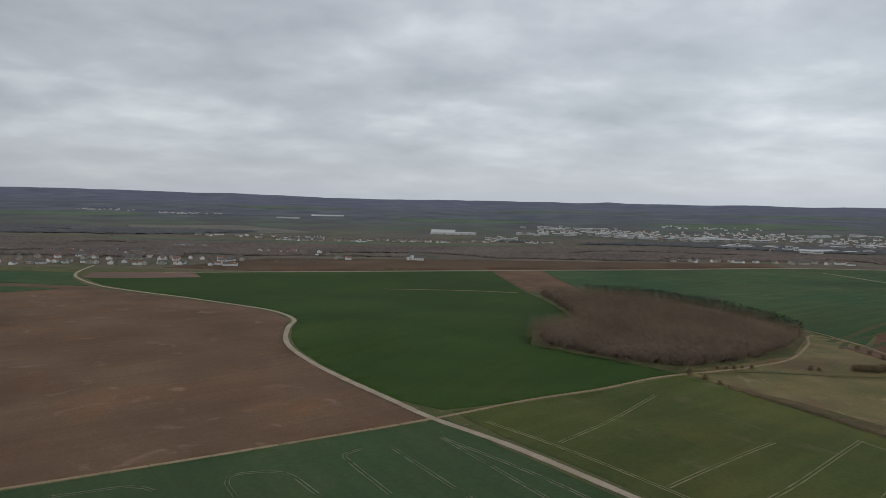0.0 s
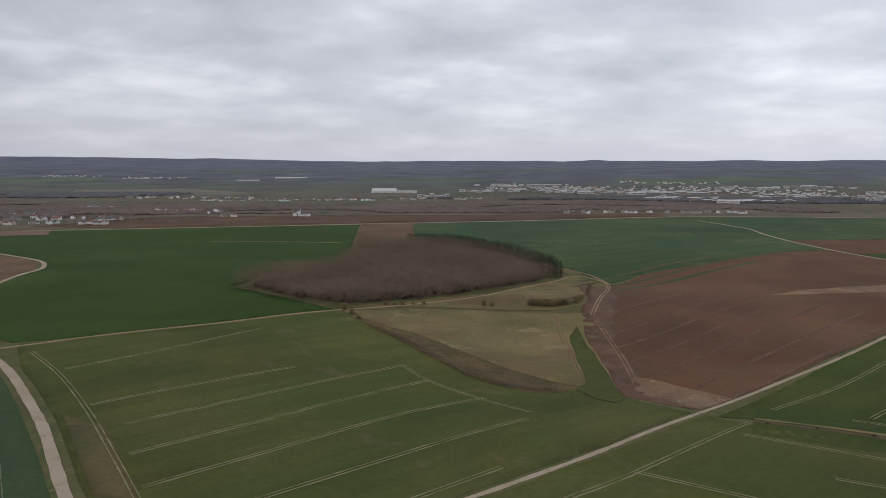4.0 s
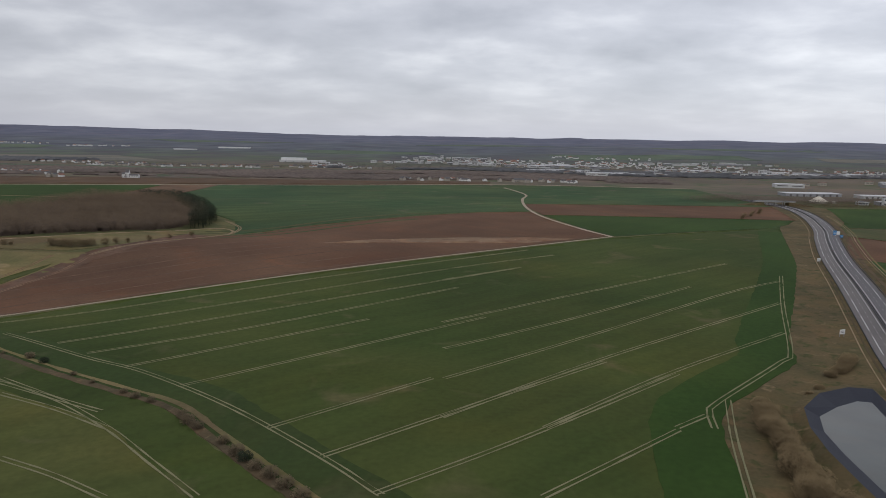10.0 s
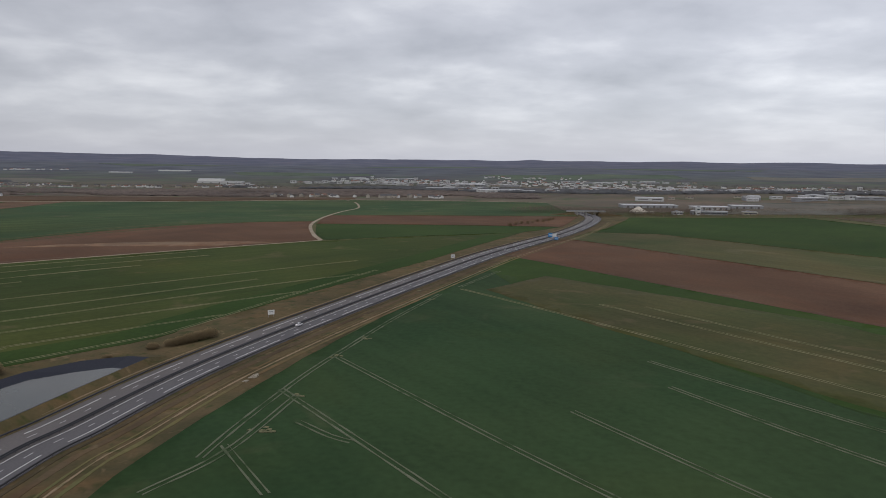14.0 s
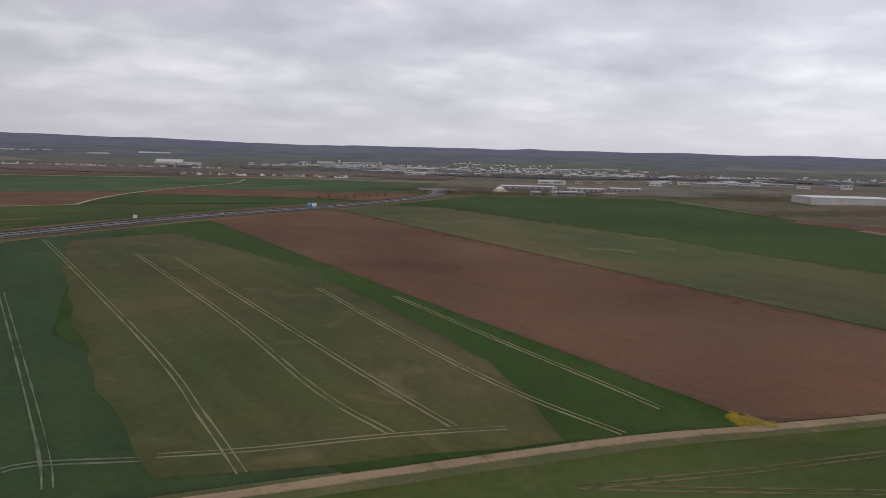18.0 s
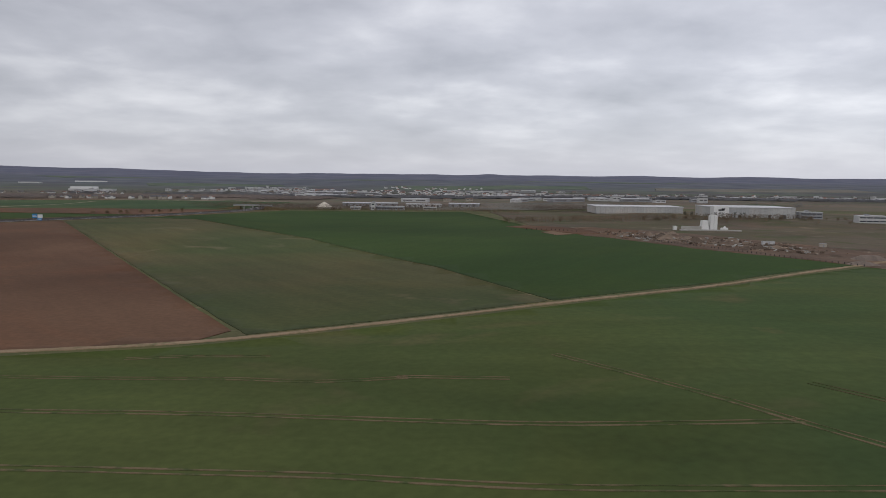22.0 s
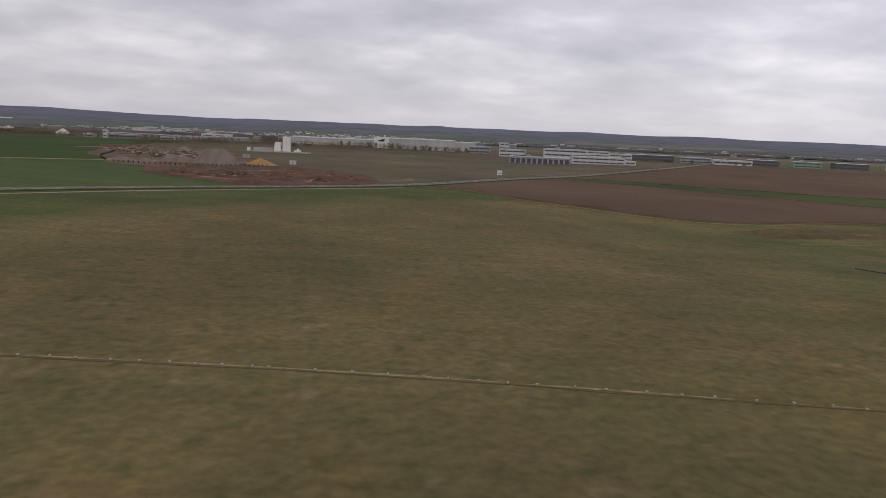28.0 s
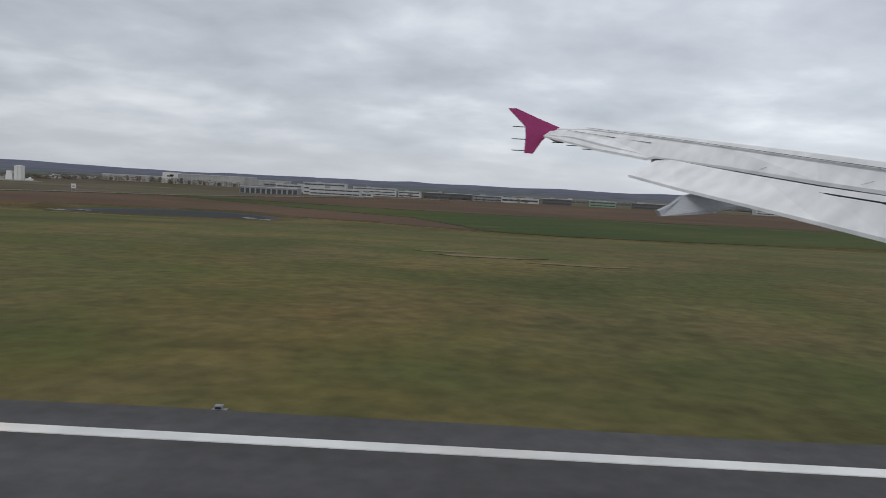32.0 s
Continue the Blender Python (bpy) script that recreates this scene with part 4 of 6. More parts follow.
M["bush"] = mat("brown_scrub", (0.168, 0.122, 0.066), (0.222, 0.165, 0.090), 0.08, 0.6, upward=0.85)


def crown_bits(rng, x, y, z, r, h, n, V, Fc, upright=0.5, size=1.0):
    """A crown of n thin twig slivers inside an uneven egg, with a few limbs below."""
    for _ in range(n):
        a, u = rng.uniform(0, 6.283), rng.random()
        k = (rng.random() ** 0.6) * (1.0 - 0.65 * abs(u - 0.45) ** 1.3)
        px, py, pz = x + r * k * math.cos(a), y + r * k * math.sin(a), z + h * (0.22 + 0.76 * u)
        b, l = rng.uniform(0, 6.283), rng.uniform(0.28, 0.6) * r * size
        w = rng.uniform(0.16, 0.34) * r * size
        dz = l * rng.uniform(0.2, 1.0) * (1 + upright)
        i = len(V)
        V += [(px, py, pz), (px + w * math.sin(b), py - w * math.cos(b), pz + dz * 0.3), (px + l * math.cos(b), py + l * math.sin(b), pz + dz)]
        Fc.append((i, i + 1, i + 2))


def trunk_bits(x, y, z, r, h, V, Fc):
    i = len(V)
    for k in range(4):
        a = k * 1.5708
        V += [(x + r * math.cos(a), y + r * math.sin(a), z - 0.3), (x + 0.4 * r * math.cos(a), y + 0.4 * r * math.sin(a), z + h)]
    Fc += [(i + 2 * k, i + (2 * k + 2) % 8, i + (2 * k + 3) % 8, i + 2 * k + 1) for k in range(4)]


def inside(x, y, poly):
    c = False
    for i in range(len(poly)):
        (x0, y0), (x1, y1) = poly[i - 1], poly[i]
        if (y0 > y) != (y1 > y) and x < (x1 - x0) * (y - y0) / (y1 - y0) + x0:
            c = not c
    return c


def grove(name, label, poly, spacing, height, radius, bits, material, seed, trunks=True, upright=0.5, thin=0.0, size=1.0, glades=0.0):
    """Trees of a wood too dense to count, scattered inside an outline."""
    rng = random.Random(seed)
    V, Fc = [], []
    xs, ys = [p[0] for p in poly], [p[1] for p in poly]
    y = min(ys)
    while y < max(ys):
        x = min(xs)
        while x < max(xs):
            px, py = x + rng.uniform(-0.5, 0.5) * spacing, y + rng.uniform(-0.5, 0.5) * spacing
            if rng.random() >= thin and inside(px, py, poly) and (not glades or noise.noise((px / 190, py / 110, 2.5)) < glades):
                h = height * rng.uniform(0.86, 1.08) * (1 + 0.16 * noise.noise((px * 0.02, py * 0.02, seed)))
                z = terrain(px, py)
                if trunks:
                    trunk_bits(px, py, z, 0.25, h * 0.7, V, Fc)
                crown_bits(rng, px, py, z, radius * rng.uniform(0.8, 1.25), h, bits, V, Fc, upright, size)
            x += spacing
        y += spacing * 0.9
    return mesh_ob(name, V, Fc, material, None, label, "stuff", "trees")


def canopy(name, label, poly, spacing, height, material, seed, thin=0.05, glades=0.0, lump=0.72):
    """A closed wood seen from far off: a crown of uneven lumps for each tree or clump of trees."""
    rng = random.Random(seed)
    V, Fc = [], []
    xs, ys = [p[0] for p in poly], [p[1] for p in poly]
    y = min(ys)
    while y < max(ys):
        x = min(xs)
        while x < max(xs):
            px, py = x + rng.uniform(-0.5, 0.5) * spacing, y + rng.uniform(-0.5, 0.5) * spacing
            if rng.random() >= thin and inside(px, py, poly) and (not glades or noise.noise((px / 260, py / 150, 2.5)) < glades):
                z, r, h = terrain(px, py), spacing * lump * rng.uniform(0.7, 1.15), height * rng.uniform(0.72, 1.1)
                b = len(V)
                for k, hh in ((1.15, -0.1), (1.0, 0.42), (0.6, 0.8)):
                    V += [(px + r * k * rng.uniform(0.75, 1.2) * math.cos(1.0472 * i), py + r * k * rng.uniform(0.75, 1.2) * math.sin(1.0472 * i), z + (h * (hh + rng.uniform(-0.08, 0.08)) if hh > 0 else -0.25 * spacing)) for i in range(6)]
                V.append((px + 0.2 * r * rng.uniform(-1, 1), py + 0.2 * r * rng.uniform(-1, 1), z + h))
                Fc += [(b + 6 * j + i, b + 6 * j + (i + 1) % 6, b + 6 * j + 6 + (i + 1) % 6, b + 6 * j + 6 + i) for j in (0, 1) for i in range(6)]
                Fc += [(b + 12 + i, b + 12 + (i + 1) % 6, b + 18) for i in range(6)]
            x += spacing
        y += spacing * 0.9
    return mesh_ob(name, V, Fc, material, None, label, "stuff", "trees")


WOOD = [(67, 636), (78, 717), (138, 784), (134, 953), (118, 1078), (196, 1062), (276, 1022), (343, 928), (380, 857), (388, 792), (372, 741), (306, 645), (252, 601), (187, 563), (132, 579), (80, 622)]
grove("wood", "dense bare brown winter wood among fields", WOOD, 5.4, 16, 4.6, 230, M["twig"], 3, trunks=False, upright=-0.35, size=0.24)
canopy("wood_crowns", "dense inner crowns of a bare brown winter wood", [(228 + (x - 228) * 0.89, 800 + (y - 800) * 0.92) for x, y in WOOD], 6.8, 8.5, M["crown"], 4, thin=0.02, lump=0.85)
grove("pine_edge", "dark evergreen trees along the wood's far edge", [(196, 1076), (282, 1036), (350, 936), (388, 864), (398, 803), (384, 783), (372, 816), (366, 850), (330, 912), (268, 1007), (196, 1056)], 6.5, 17, 3.6, 90, M["conifer"], 5, upright=-0.2, size=0.8)

M["rape"] = mat("rape_flower", (0.50, 0.34, 0.03), (0.36, 0.27, 0.035), 0.2, 1.5, c3=(0.13, 0.17, 0.035), upward=0.6)
grove("rape_corner", "corner of bright yellow flowering rape", [(1345.5, 176.5), (1344.5, 183), (1347, 187.5), (1349, 184), (1351.7, 185), (1353, 181.5), (1357, 180), (1355.5, 177.5), (1350, 177.5)], 0.55, 1.1, 0.5, 12, M["rape"], 77, trunks=False, upright=-0.3)

# valley woods and far belts: bare woodland that nobody could count
FAR_WOODS = (
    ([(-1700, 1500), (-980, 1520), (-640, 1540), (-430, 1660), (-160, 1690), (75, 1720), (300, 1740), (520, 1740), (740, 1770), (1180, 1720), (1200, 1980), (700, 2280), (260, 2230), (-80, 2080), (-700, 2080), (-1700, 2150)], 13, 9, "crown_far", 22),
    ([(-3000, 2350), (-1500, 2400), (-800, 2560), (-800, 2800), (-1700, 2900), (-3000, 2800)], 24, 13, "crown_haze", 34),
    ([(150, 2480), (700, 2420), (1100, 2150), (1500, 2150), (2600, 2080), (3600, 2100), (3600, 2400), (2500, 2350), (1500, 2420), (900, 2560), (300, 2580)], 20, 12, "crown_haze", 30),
    ([(1255, 1170), (1500, 1262), (1645, 1300), (1700, 1120), (1800, 1150), (1760, 1300), (1500, 1330), (1260, 1290), (1150, 1330), (1060, 1240), (1130, 1210), (1195, 1240), (1230, 1130)], 7, 9, "crown", 20))
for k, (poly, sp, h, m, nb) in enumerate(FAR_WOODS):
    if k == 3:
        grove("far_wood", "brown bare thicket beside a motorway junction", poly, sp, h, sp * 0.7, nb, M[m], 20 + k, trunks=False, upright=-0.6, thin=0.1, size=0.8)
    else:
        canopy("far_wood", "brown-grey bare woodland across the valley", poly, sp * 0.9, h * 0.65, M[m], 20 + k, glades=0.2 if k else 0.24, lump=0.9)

def place(x, y, dz=0.0, turn=0.0):
    return pose(x * U, y * U, (terrain(x, y) + dz) * U, 0, 0, turn)


def box_bits(x0, y0, z0, x1, y1, z1):
    V = [(x, y, z) for z in (z0, z1) for x, y in ((x0, y0), (x1, y0), (x1, y1), (x0, y1))]
    return V, [(3, 2, 1, 0), (4, 5, 6, 7), (0, 1, 5, 4), (1, 2, 6, 5), (2, 3, 7, 6), (3, 0, 4, 7)]


def prism(n, r0, r1, z0, z1, x=0.0, y=0.0):
    V = []
    for z, r in ((z0, r0), (z1, r1)):
        V += [(x + r * math.cos(6.2832 * k / n), y + r * math.sin(6.2832 * k / n), z) for k in range(n)]
    return V, [(k, (k + 1) % n, n + (k + 1) % n, n + k) for k in range(n)] + [tuple(range(n, 2 * n)), tuple(range(n))[::-1]]


# ---------------------------------------------------------------- bushes and single trees
M["bush_dark"] = mat("dark_brown_scrub", (0.110, 0.086, 0.054), (0.140, 0.108, 0.066), 0.08, 0.6, upward=0.6)

def bush(x, y, r, h, seed, material, label, name="bush", bits=120, trunk=False, size=0.5):
    rng = random.Random(seed)
    root = tagged(new(name), label, name.replace("_", " "))
    root.matrix_basis = place(x, y)
    V, Fc = [], []
    crown_bits(rng, 0, 0, -0.1 * h, r, h, bits * 4, V, Fc, -0.1, size)
    mesh_ob("crown", V, Fc, material, root)
    V, Fc = [], []
    for k in range(3 if not trunk else 1):
        trunk_bits(rng.uniform(-0.3, 0.3) * (not trunk), rng.uniform(-0.3, 0.3), 0, 0.12 if not trunk else 0.25, h * 0.6, V, Fc)
    mesh_ob("trunk", V, Fc, M["bush"], root)
    return root


HEDGE = [(430, 332, 1.2), (450, 325, 1.0), (471, 315, 1.3), (496, 302, 1.2), (512, 297, 2.6), (522, 291, 2.4), (544, 276, 1.6), (557, 267, 1.5), (575, 257, 1.8), (582, 252, 2.2), (590, 248, 2.0), (608, 234, 2.6), (612, 229, 3.0), (617, 225, 2.6), (630, 214, 2.4), (637, 206, 3.0), (641, 202, 2.8), (646, 197, 2.6), (652, 192, 3.0), (658, 186, 3.0), (664, 180, 3.0), (670, 173, 3.2), (677, 165, 3.0), (684, 157, 3.2), (690, 149, 3.0), (697, 139, 3.0)]
for i, (x, y, r) in enumerate(HEDGE):
    bush(x, y, r, r * 1.15, 100 + i, M["bush_dark"] if i % 11 != 5 else M["conifer"], "leafless brown bush on a ditch bank" if i % 11 != 5 else "small dark evergreen bush on a ditch bank", bits=200, size=0.35)
for i, (x, y, r, h) in enumerate(((809, 171, 7, 8), (806, 188, 6, 7), (808, 203, 6, 7), (812, 220, 5, 6), (813, 233, 5.5, 6.5), (817, 247, 5, 6), (803, 159, 6, 7), (812, 149, 7, 8), (820, 134, 6, 7), (805, 129, 6, 7), (811, 180, 6, 7), (810, 196, 6, 6.5), (811, 211, 5.5, 6), (814, 226, 5, 6), (814, 240, 5, 6), (818, 255, 4, 5), (812, 161, 7, 8), (822, 147, 7, 8), (832, 149, 5, 6), (815, 119, 7, 8), (874, 306, 4, 4), (868, 299, 3.5, 3.2), (880, 314, 4, 4.5), (862, 294, 3, 2.8), (871, 302, 3.5, 3.6), (877, 310, 4, 4.2), (843, 271, 2, 1.8), (850, 278, 2.4, 2))):
    bush(x, y, r, h, 140 + i, M["bush"], "broad tawny leafless willow scrub beside a pond", bits=700, size=0.22)
for i, (x, y, r) in enumerate(((218, 578, 2.2), (225, 579, 2), (232, 580, 2.4), (240, 584, 1.8), (249, 586, 2.2), (300, 591, 2.6), (307, 590, 2.2), (340, 595, 4.4), (345, 597, 4), (350, 595, 4.6), (354, 597, 4), (358, 594, 4.4), (364, 597, 4.4), (368, 600, 4), (372, 603, 4.4), (380, 610, 4.2), (385, 620, 3.6), (390, 632, 2.6), (399, 656, 3.2), (405, 687, 3), (413, 722, 3.2), (195, 543, 3), (187, 555, 3.4), (202, 530, 2.4))):
    bush(x, y, r, r * 1.7, 170 + i, M["bush"], "bare brown shrub on a meadow bank")
grove("hedge_bank", "overgrown brown hedge on a meadow bank", [(204, 522), (224, 506), (248, 478), (274, 441), (292, 420), (306, 408), (322, 400), (337, 402), (336, 391), (320, 390), (302, 398), (287, 411), (266, 438), (240, 474), (220, 499)], 2.4, 2.6, 2.2, 60, M["bush_dark"], 61, trunks=False, upright=-0.3, size=0.4)
for i in range(9):
    bush(1060 + 9 * i, 938 + 14 * i + 6 * (i % 3), 3.5, 5, 260 + i, M["bush"], "bare shrub on a motorway bank", bits=90)

# ---------------------------------------------------------------- signs, bridge, cars on the motorway
M["blue"] = plain("blue_sign_face", (0.035, 0.19, 0.42), rough=0.5)
M["white"] = plain("white_panel", (0.62, 0.62, 0.60), rough=0.6, vary=0.06)
M["dark"] = plain("dark_rubber", (0.02, 0.02, 0.022), rough=0.6)
M["glass"] = plain("dark_glazing", (0.025, 0.03, 0.035), rough=0.12, spec=0.6)
M["concrete"] = mat("weathered_concrete", (0.30, 0.29, 0.27), (0.36, 0.35, 0.32), 0.2, 2.0, c3=(0.22, 0.21, 0.19))
M["glass_far"] = plain("tinted_glazing", (0.07, 0.075, 0.085), rough=0.2, spec=0.5)
M["lamp"] = plain("red_lamp_glass", (0.35, 0.02, 0.02), rough=0.3)
WALLS = [plain("render_%s" % n, c, rough=0.8) for n, c in (("white", (0.46, 0.46, 0.455)), ("cream", (0.34, 0.31, 0.26)), ("grey", (0.25, 0.255, 0.265)))]
ROOFS = [plain("roof_%s" % n, c, rough=0.8) for n, c in (("tile", (0.19, 0.105, 0.08)), ("slate", (0.105, 0.10, 0.10)), ("pale", (0.52, 0.52, 0.53)))]


def roadside_sign(x, y, w, h, legs, face, turn, label, name="road_sign", panels=1):
    root = tagged(new(name), label, "sign")
    root.matrix_basis = place(x, y, 0.0, turn)
    for k in range(panels):
        a = -w / 2 + k * w / panels
        V, Fc = box_bits(a + 0.15, -0.08, legs, a + w / panels - 0.15, 0.08, legs + h * (1.0 if k % 2 == 0 else 0.82))
        mesh_ob("panel", V, Fc, face if k % 2 == 0 else (M["white"] if name == "direction_sign" and k == 1 else face), root)
        V, Fc = joined([box_bits(a + 0.6, -0.14, legs + 0.3 * h, a + w / panels - 0.6, -0.085, legs + 0.38 * h), box_bits(a + 0.6, -0.14, legs + 0.6 * h, a + w / panels - 0.9, -0.085, legs + 0.68 * h)])
        mesh_ob("lettering_bars", V, Fc, M["white"] if face is M["blue"] else M["dark"], root, "unreadable lettering as plain bars")
    for k in (-1, 1):
        V, Fc = box_bits(k * w * 0.36 - 0.1, 0.085, -0.5, k * w * 0.36 + 0.1, 0.285, legs + h * 0.9)
        mesh_ob("post", V, Fc, M["metal"], root)
    return root


roadside_sign(897, 355, 3.6, 2.4, 1.6, M["white"], 20, "pale rectangular roadside panel on two posts")
roadside_sign(988, 575, 3.8, 2.6, 1.8, M["white"], 20, "pale rectangular roadside panel on two posts")
roadside_sign(1093, 760, 10.5, 4.6, 3.0, M["blue"], 25, "large blue motorway direction sign on posts", "direction_sign", 2)
roadside_sign(1097, 757, 5.0, 2.6, 0.6, M["blue"], 25, "low blue motorway direction sign", "direction_sign", 1)
roadside_sign(2024, 470, 3.6, 3.0, 2.2, M["white"], 0, "white roadside board on two posts")


def overbridge():
    root = tagged(new("overbridge"), "grey concrete road bridge over a motorway", "bridge")
    root.matrix_basis = place(1203, 1185, 0.0, 4)
    V, Fc = box_bits(-32, -4.5, 5.6, 32, 4.5, 6.8)
    mesh_ob("deck", V, Fc, M["concrete"], root)
    for s in (-1, 1):
        V, Fc = box_bits(-32, s * 4.5 - 0.15, 6.8, 32, s * 4.5 + 0.15, 7.9)
        mesh_ob("parapet", V, Fc, M["metal"], root)
    for x in (-14.5, 0, 14.5):
        for y in (-3, 3):
            mesh_ob("pier", *box_bits(x - 0.5, y - 0.5, -1, x + 0.5, y + 0.5, 5.6), M["concrete"], root)
    for s in (-1, 1):
        V = [(s * 21, -5, 5.7), (s * 21, 5, 5.7), (s * 62, 8, 0), (s * 62, -8, 0), (s * 19, -9, 0), (s * 19, 9, 0)]
        mesh_ob("embankment", V, [(0, 1, 2, 3), (0, 3, 4), (1, 5, 2), (0, 4, 5, 1)], M["verge"], root, "grass embankment")


overbridge()


def car(x, y, turn, paint, label):
    root = tagged(new("car"), label, "car", "cars on the roads")
    root.matrix_basis = place(x, y, 0.62, turn)
    prof = [(-2.1, 0.35), (-2.15, 0.75), (-1.9, 0.95), (-1.45, 1.0), (-1.0, 1.42), (0.55, 1.45), (1.2, 0.98), (2.0, 0.82), (2.15, 0.5), (2.1, 0.3)]
    n = len(prof)
    V = [(a, s * (0.86 if b < 1.2 else 0.66), b) for s in (-1, 1) for a, b in prof]
    mesh_ob("body", V, [tuple(range(n)), tuple(range(n, 2 * n))[::-1]] + [(k, n + k, n + (k + 1) % n, (k + 1) % n) for k in range(n)], paint, root)
    for a0, b0, a1, b1, nm in ((0.62, 1.42, 1.18, 1.02, "windscreen"), (-1.05, 1.40, -1.43, 1.03, "rear_window")):
        s = 0.02 if a0 > 0 else -0.02
        mesh_ob(nm, [(a0 + s, -0.6, b0), (a0 + s, 0.6, b0), (a1 + s, 0.74, b1), (a1 + s, -0.74, b1)], [(0, 1, 2, 3)], M["glass"], root)
    for s in (-1, 1):
        mesh_ob("side_window", [(-0.95, s * 0.70, 1.38), (0.5, s * 0.70, 1.40), (0.95, s * 0.84, 1.04), (-1.3, s * 0.84, 1.04)], [(0, 1, 2, 3)], M["glass"], root)
        mesh_ob("tail_lamp", *box_bits(-2.16, s * 0.6 - 0.16, 0.72, -2.1, s * 0.6 + 0.16, 0.9), M["lamp"], root)
        mesh_ob("headlight", *box_bits(2.04, s * 0.6 - 0.18, 0.6, 2.14, s * 0.6 + 0.18, 0.76), M["white"], root)
        for a in (-1.3, 1.35):
            V, Fc = prism(12, 0.33, 0.33, -0.1, 0.1)
            mesh_ob("wheel", [(a + vx, s * 0.8 + vz, 0.33 + vy) for vx, vy, vz in V], Fc, M["dark"], root)


car(916, 335, 71, plain("white_car_paint", (0.7, 0.7, 0.7), rough=0.25, spec=0.5), "small white hatchback on a motorway lane")
car(1789.8, 127.8, 54, plain("black_car_paint", (0.012, 0.012, 0.016), rough=0.2, spec=0.5), "black hatchback on a country road")
car(1180, 1008, 70, plain("grey_car_paint", (0.3, 0.31, 0.33), rough=0.25, spec=0.5), "grey car far along the motorway")
car(1035, 648, 68, plain("silver_car_paint", (0.5, 0.5, 0.5), rough=0.25, spec=0.5), "silver car on the motorway")

# ---------------------------------------------------------------- earthworks yard
def heap(x, y, rx, ry, h, seed, material, label, name="gravel_mound", flat=0.0):
    """A tipped heap with gullied, uneven sides."""
    n, rings = 30, 9
    V = []
    for j in range(rings + 1):
        f = j / rings
        for k in range(n):
            a = 6.2832 * k / n
            g = 1 + 0.16 * noise.noise((math.cos(a) * 2.2, math.sin(a) * 2.2, seed)) + 0.07 * noise.noise((math.cos(a) * 7, math.sin(a) * 7, seed + f * 1.5))
            r = g * (1 - f * (1 - flat))
            z = h * (f ** 0.92) * (1 + 0.10 * noise.noise((math.cos(a) * 3, math.sin(a) * 3 + f * 3, seed + 9)))
            V.append((rx * r * math.cos(a), ry * r * math.sin(a), z - 0.4))
    Fc = [(j * n + k, j * n + (k + 1) % n, (j + 1) * n + (k + 1) % n, (j + 1) * n + k) for j in range(rings) for k in range(n)] + [tuple(range(rings * n, rings * n + n))]
    ob = mesh_ob(name, V, Fc, material, None, label, "", "heap")
    ob.matrix_basis = place(x, y)
    return ob


M["gravel"] = mat("grey_gravel", (0.155, 0.125, 0.105), (0.19, 0.155, 0.13), 0.08, 1.2, stripes=(80, 3.0, 0.3), bump=0.2)
M["sand"] = mat("orange_sand", (0.28, 0.17, 0.07), (0.33, 0.20, 0.09), 0.1, 1.0)
M["rubble"] = mat("mixed_rubble", (0.175, 0.135, 0.105), (0.105, 0.080, 0.064), 0.12, 0.8, c3=(0.32, 0.27, 0.22), bump=0.4)
heap(1843, 448, 16, 13, 9.4, 1.0, M["gravel"], "large grey-brown gravel heap with gullied sides", flat=0.36)
heap(1818, 452, 13, 8, 3.4, 5.0, M["gravel"], "low long heap of grey gravel", flat=0.4)
heap(1868, 460, 11, 8, 5.0, 2.0, M["sand"], "small heap of orange sand")
heap(1812, 414, 8, 6, 3.6, 3.0, M["gravel"], "small dark cone of gravel")
heap(1796, 420, 12, 7, 3.2, 4.0, M["gravel"], "low grey gravel heap")
rng = random.Random(12)
RUBBLE = [M["rubble"], mat("pale_rubble", (0.21, 0.165, 0.13), (0.15, 0.118, 0.092), 0.15, 0.9, c3=(0.36, 0.31, 0.24), bump=0.4), mat("dark_spoil", (0.085, 0.066, 0.052), (0.115, 0.088, 0.068), 0.12, 0.8, bump=0.3), mat("red_earth", (0.125, 0.066, 0.045), (0.092, 0.052, 0.038), 0.1, 0.8, c3=(0.20, 0.15, 0.11))]
for i in range(44):
    u = rng.random()
    k = rng.choice((0, 1, 1, 0, 2))
    heap(1712 + 82 * u + rng.uniform(-14, 14), 660 - 130 * u + rng.uniform(-30, 40), rng.uniform(5, 14), rng.uniform(4, 9), rng.uniform(2.0, 5.8) * (1.1 - 0.5 * u), 10 + i, RUBBLE[k], ("rough heap of mixed rubble and earth", "rough heap of pale rubble", "dark heap of spoil")[k], "rubble_mound", 0.12)
RED_YARD = [(1834, 380), (1845, 348), (1866, 332), (1888, 319), (1902, 310), (1938, 362), (1944, 376), (1938, 405), (1905, 430), (1880, 440)]
banks = 0
while banks < 46:
    x, y = rng.uniform(1834, 1946), rng.uniform(308, 442)
    if inside(x, y, RED_YARD):
        k = 1 if banks % 6 == 0 else (2 if banks % 6 == 3 else 3)
        heap(x, y, rng.uniform(7, 17), rng.uniform(3, 6.5), rng.uniform(0.5, 1.0) if k == 1 else rng.uniform(0.8, 2.6), 60 + banks, RUBBLE[k], {1: "low pale bank of subsoil on red earth", 2: "low dark bank of spoil on red earth", 3: "low bank of stripped red-brown topsoil"}[k], "earth_bank", 0.25)
        banks += 1
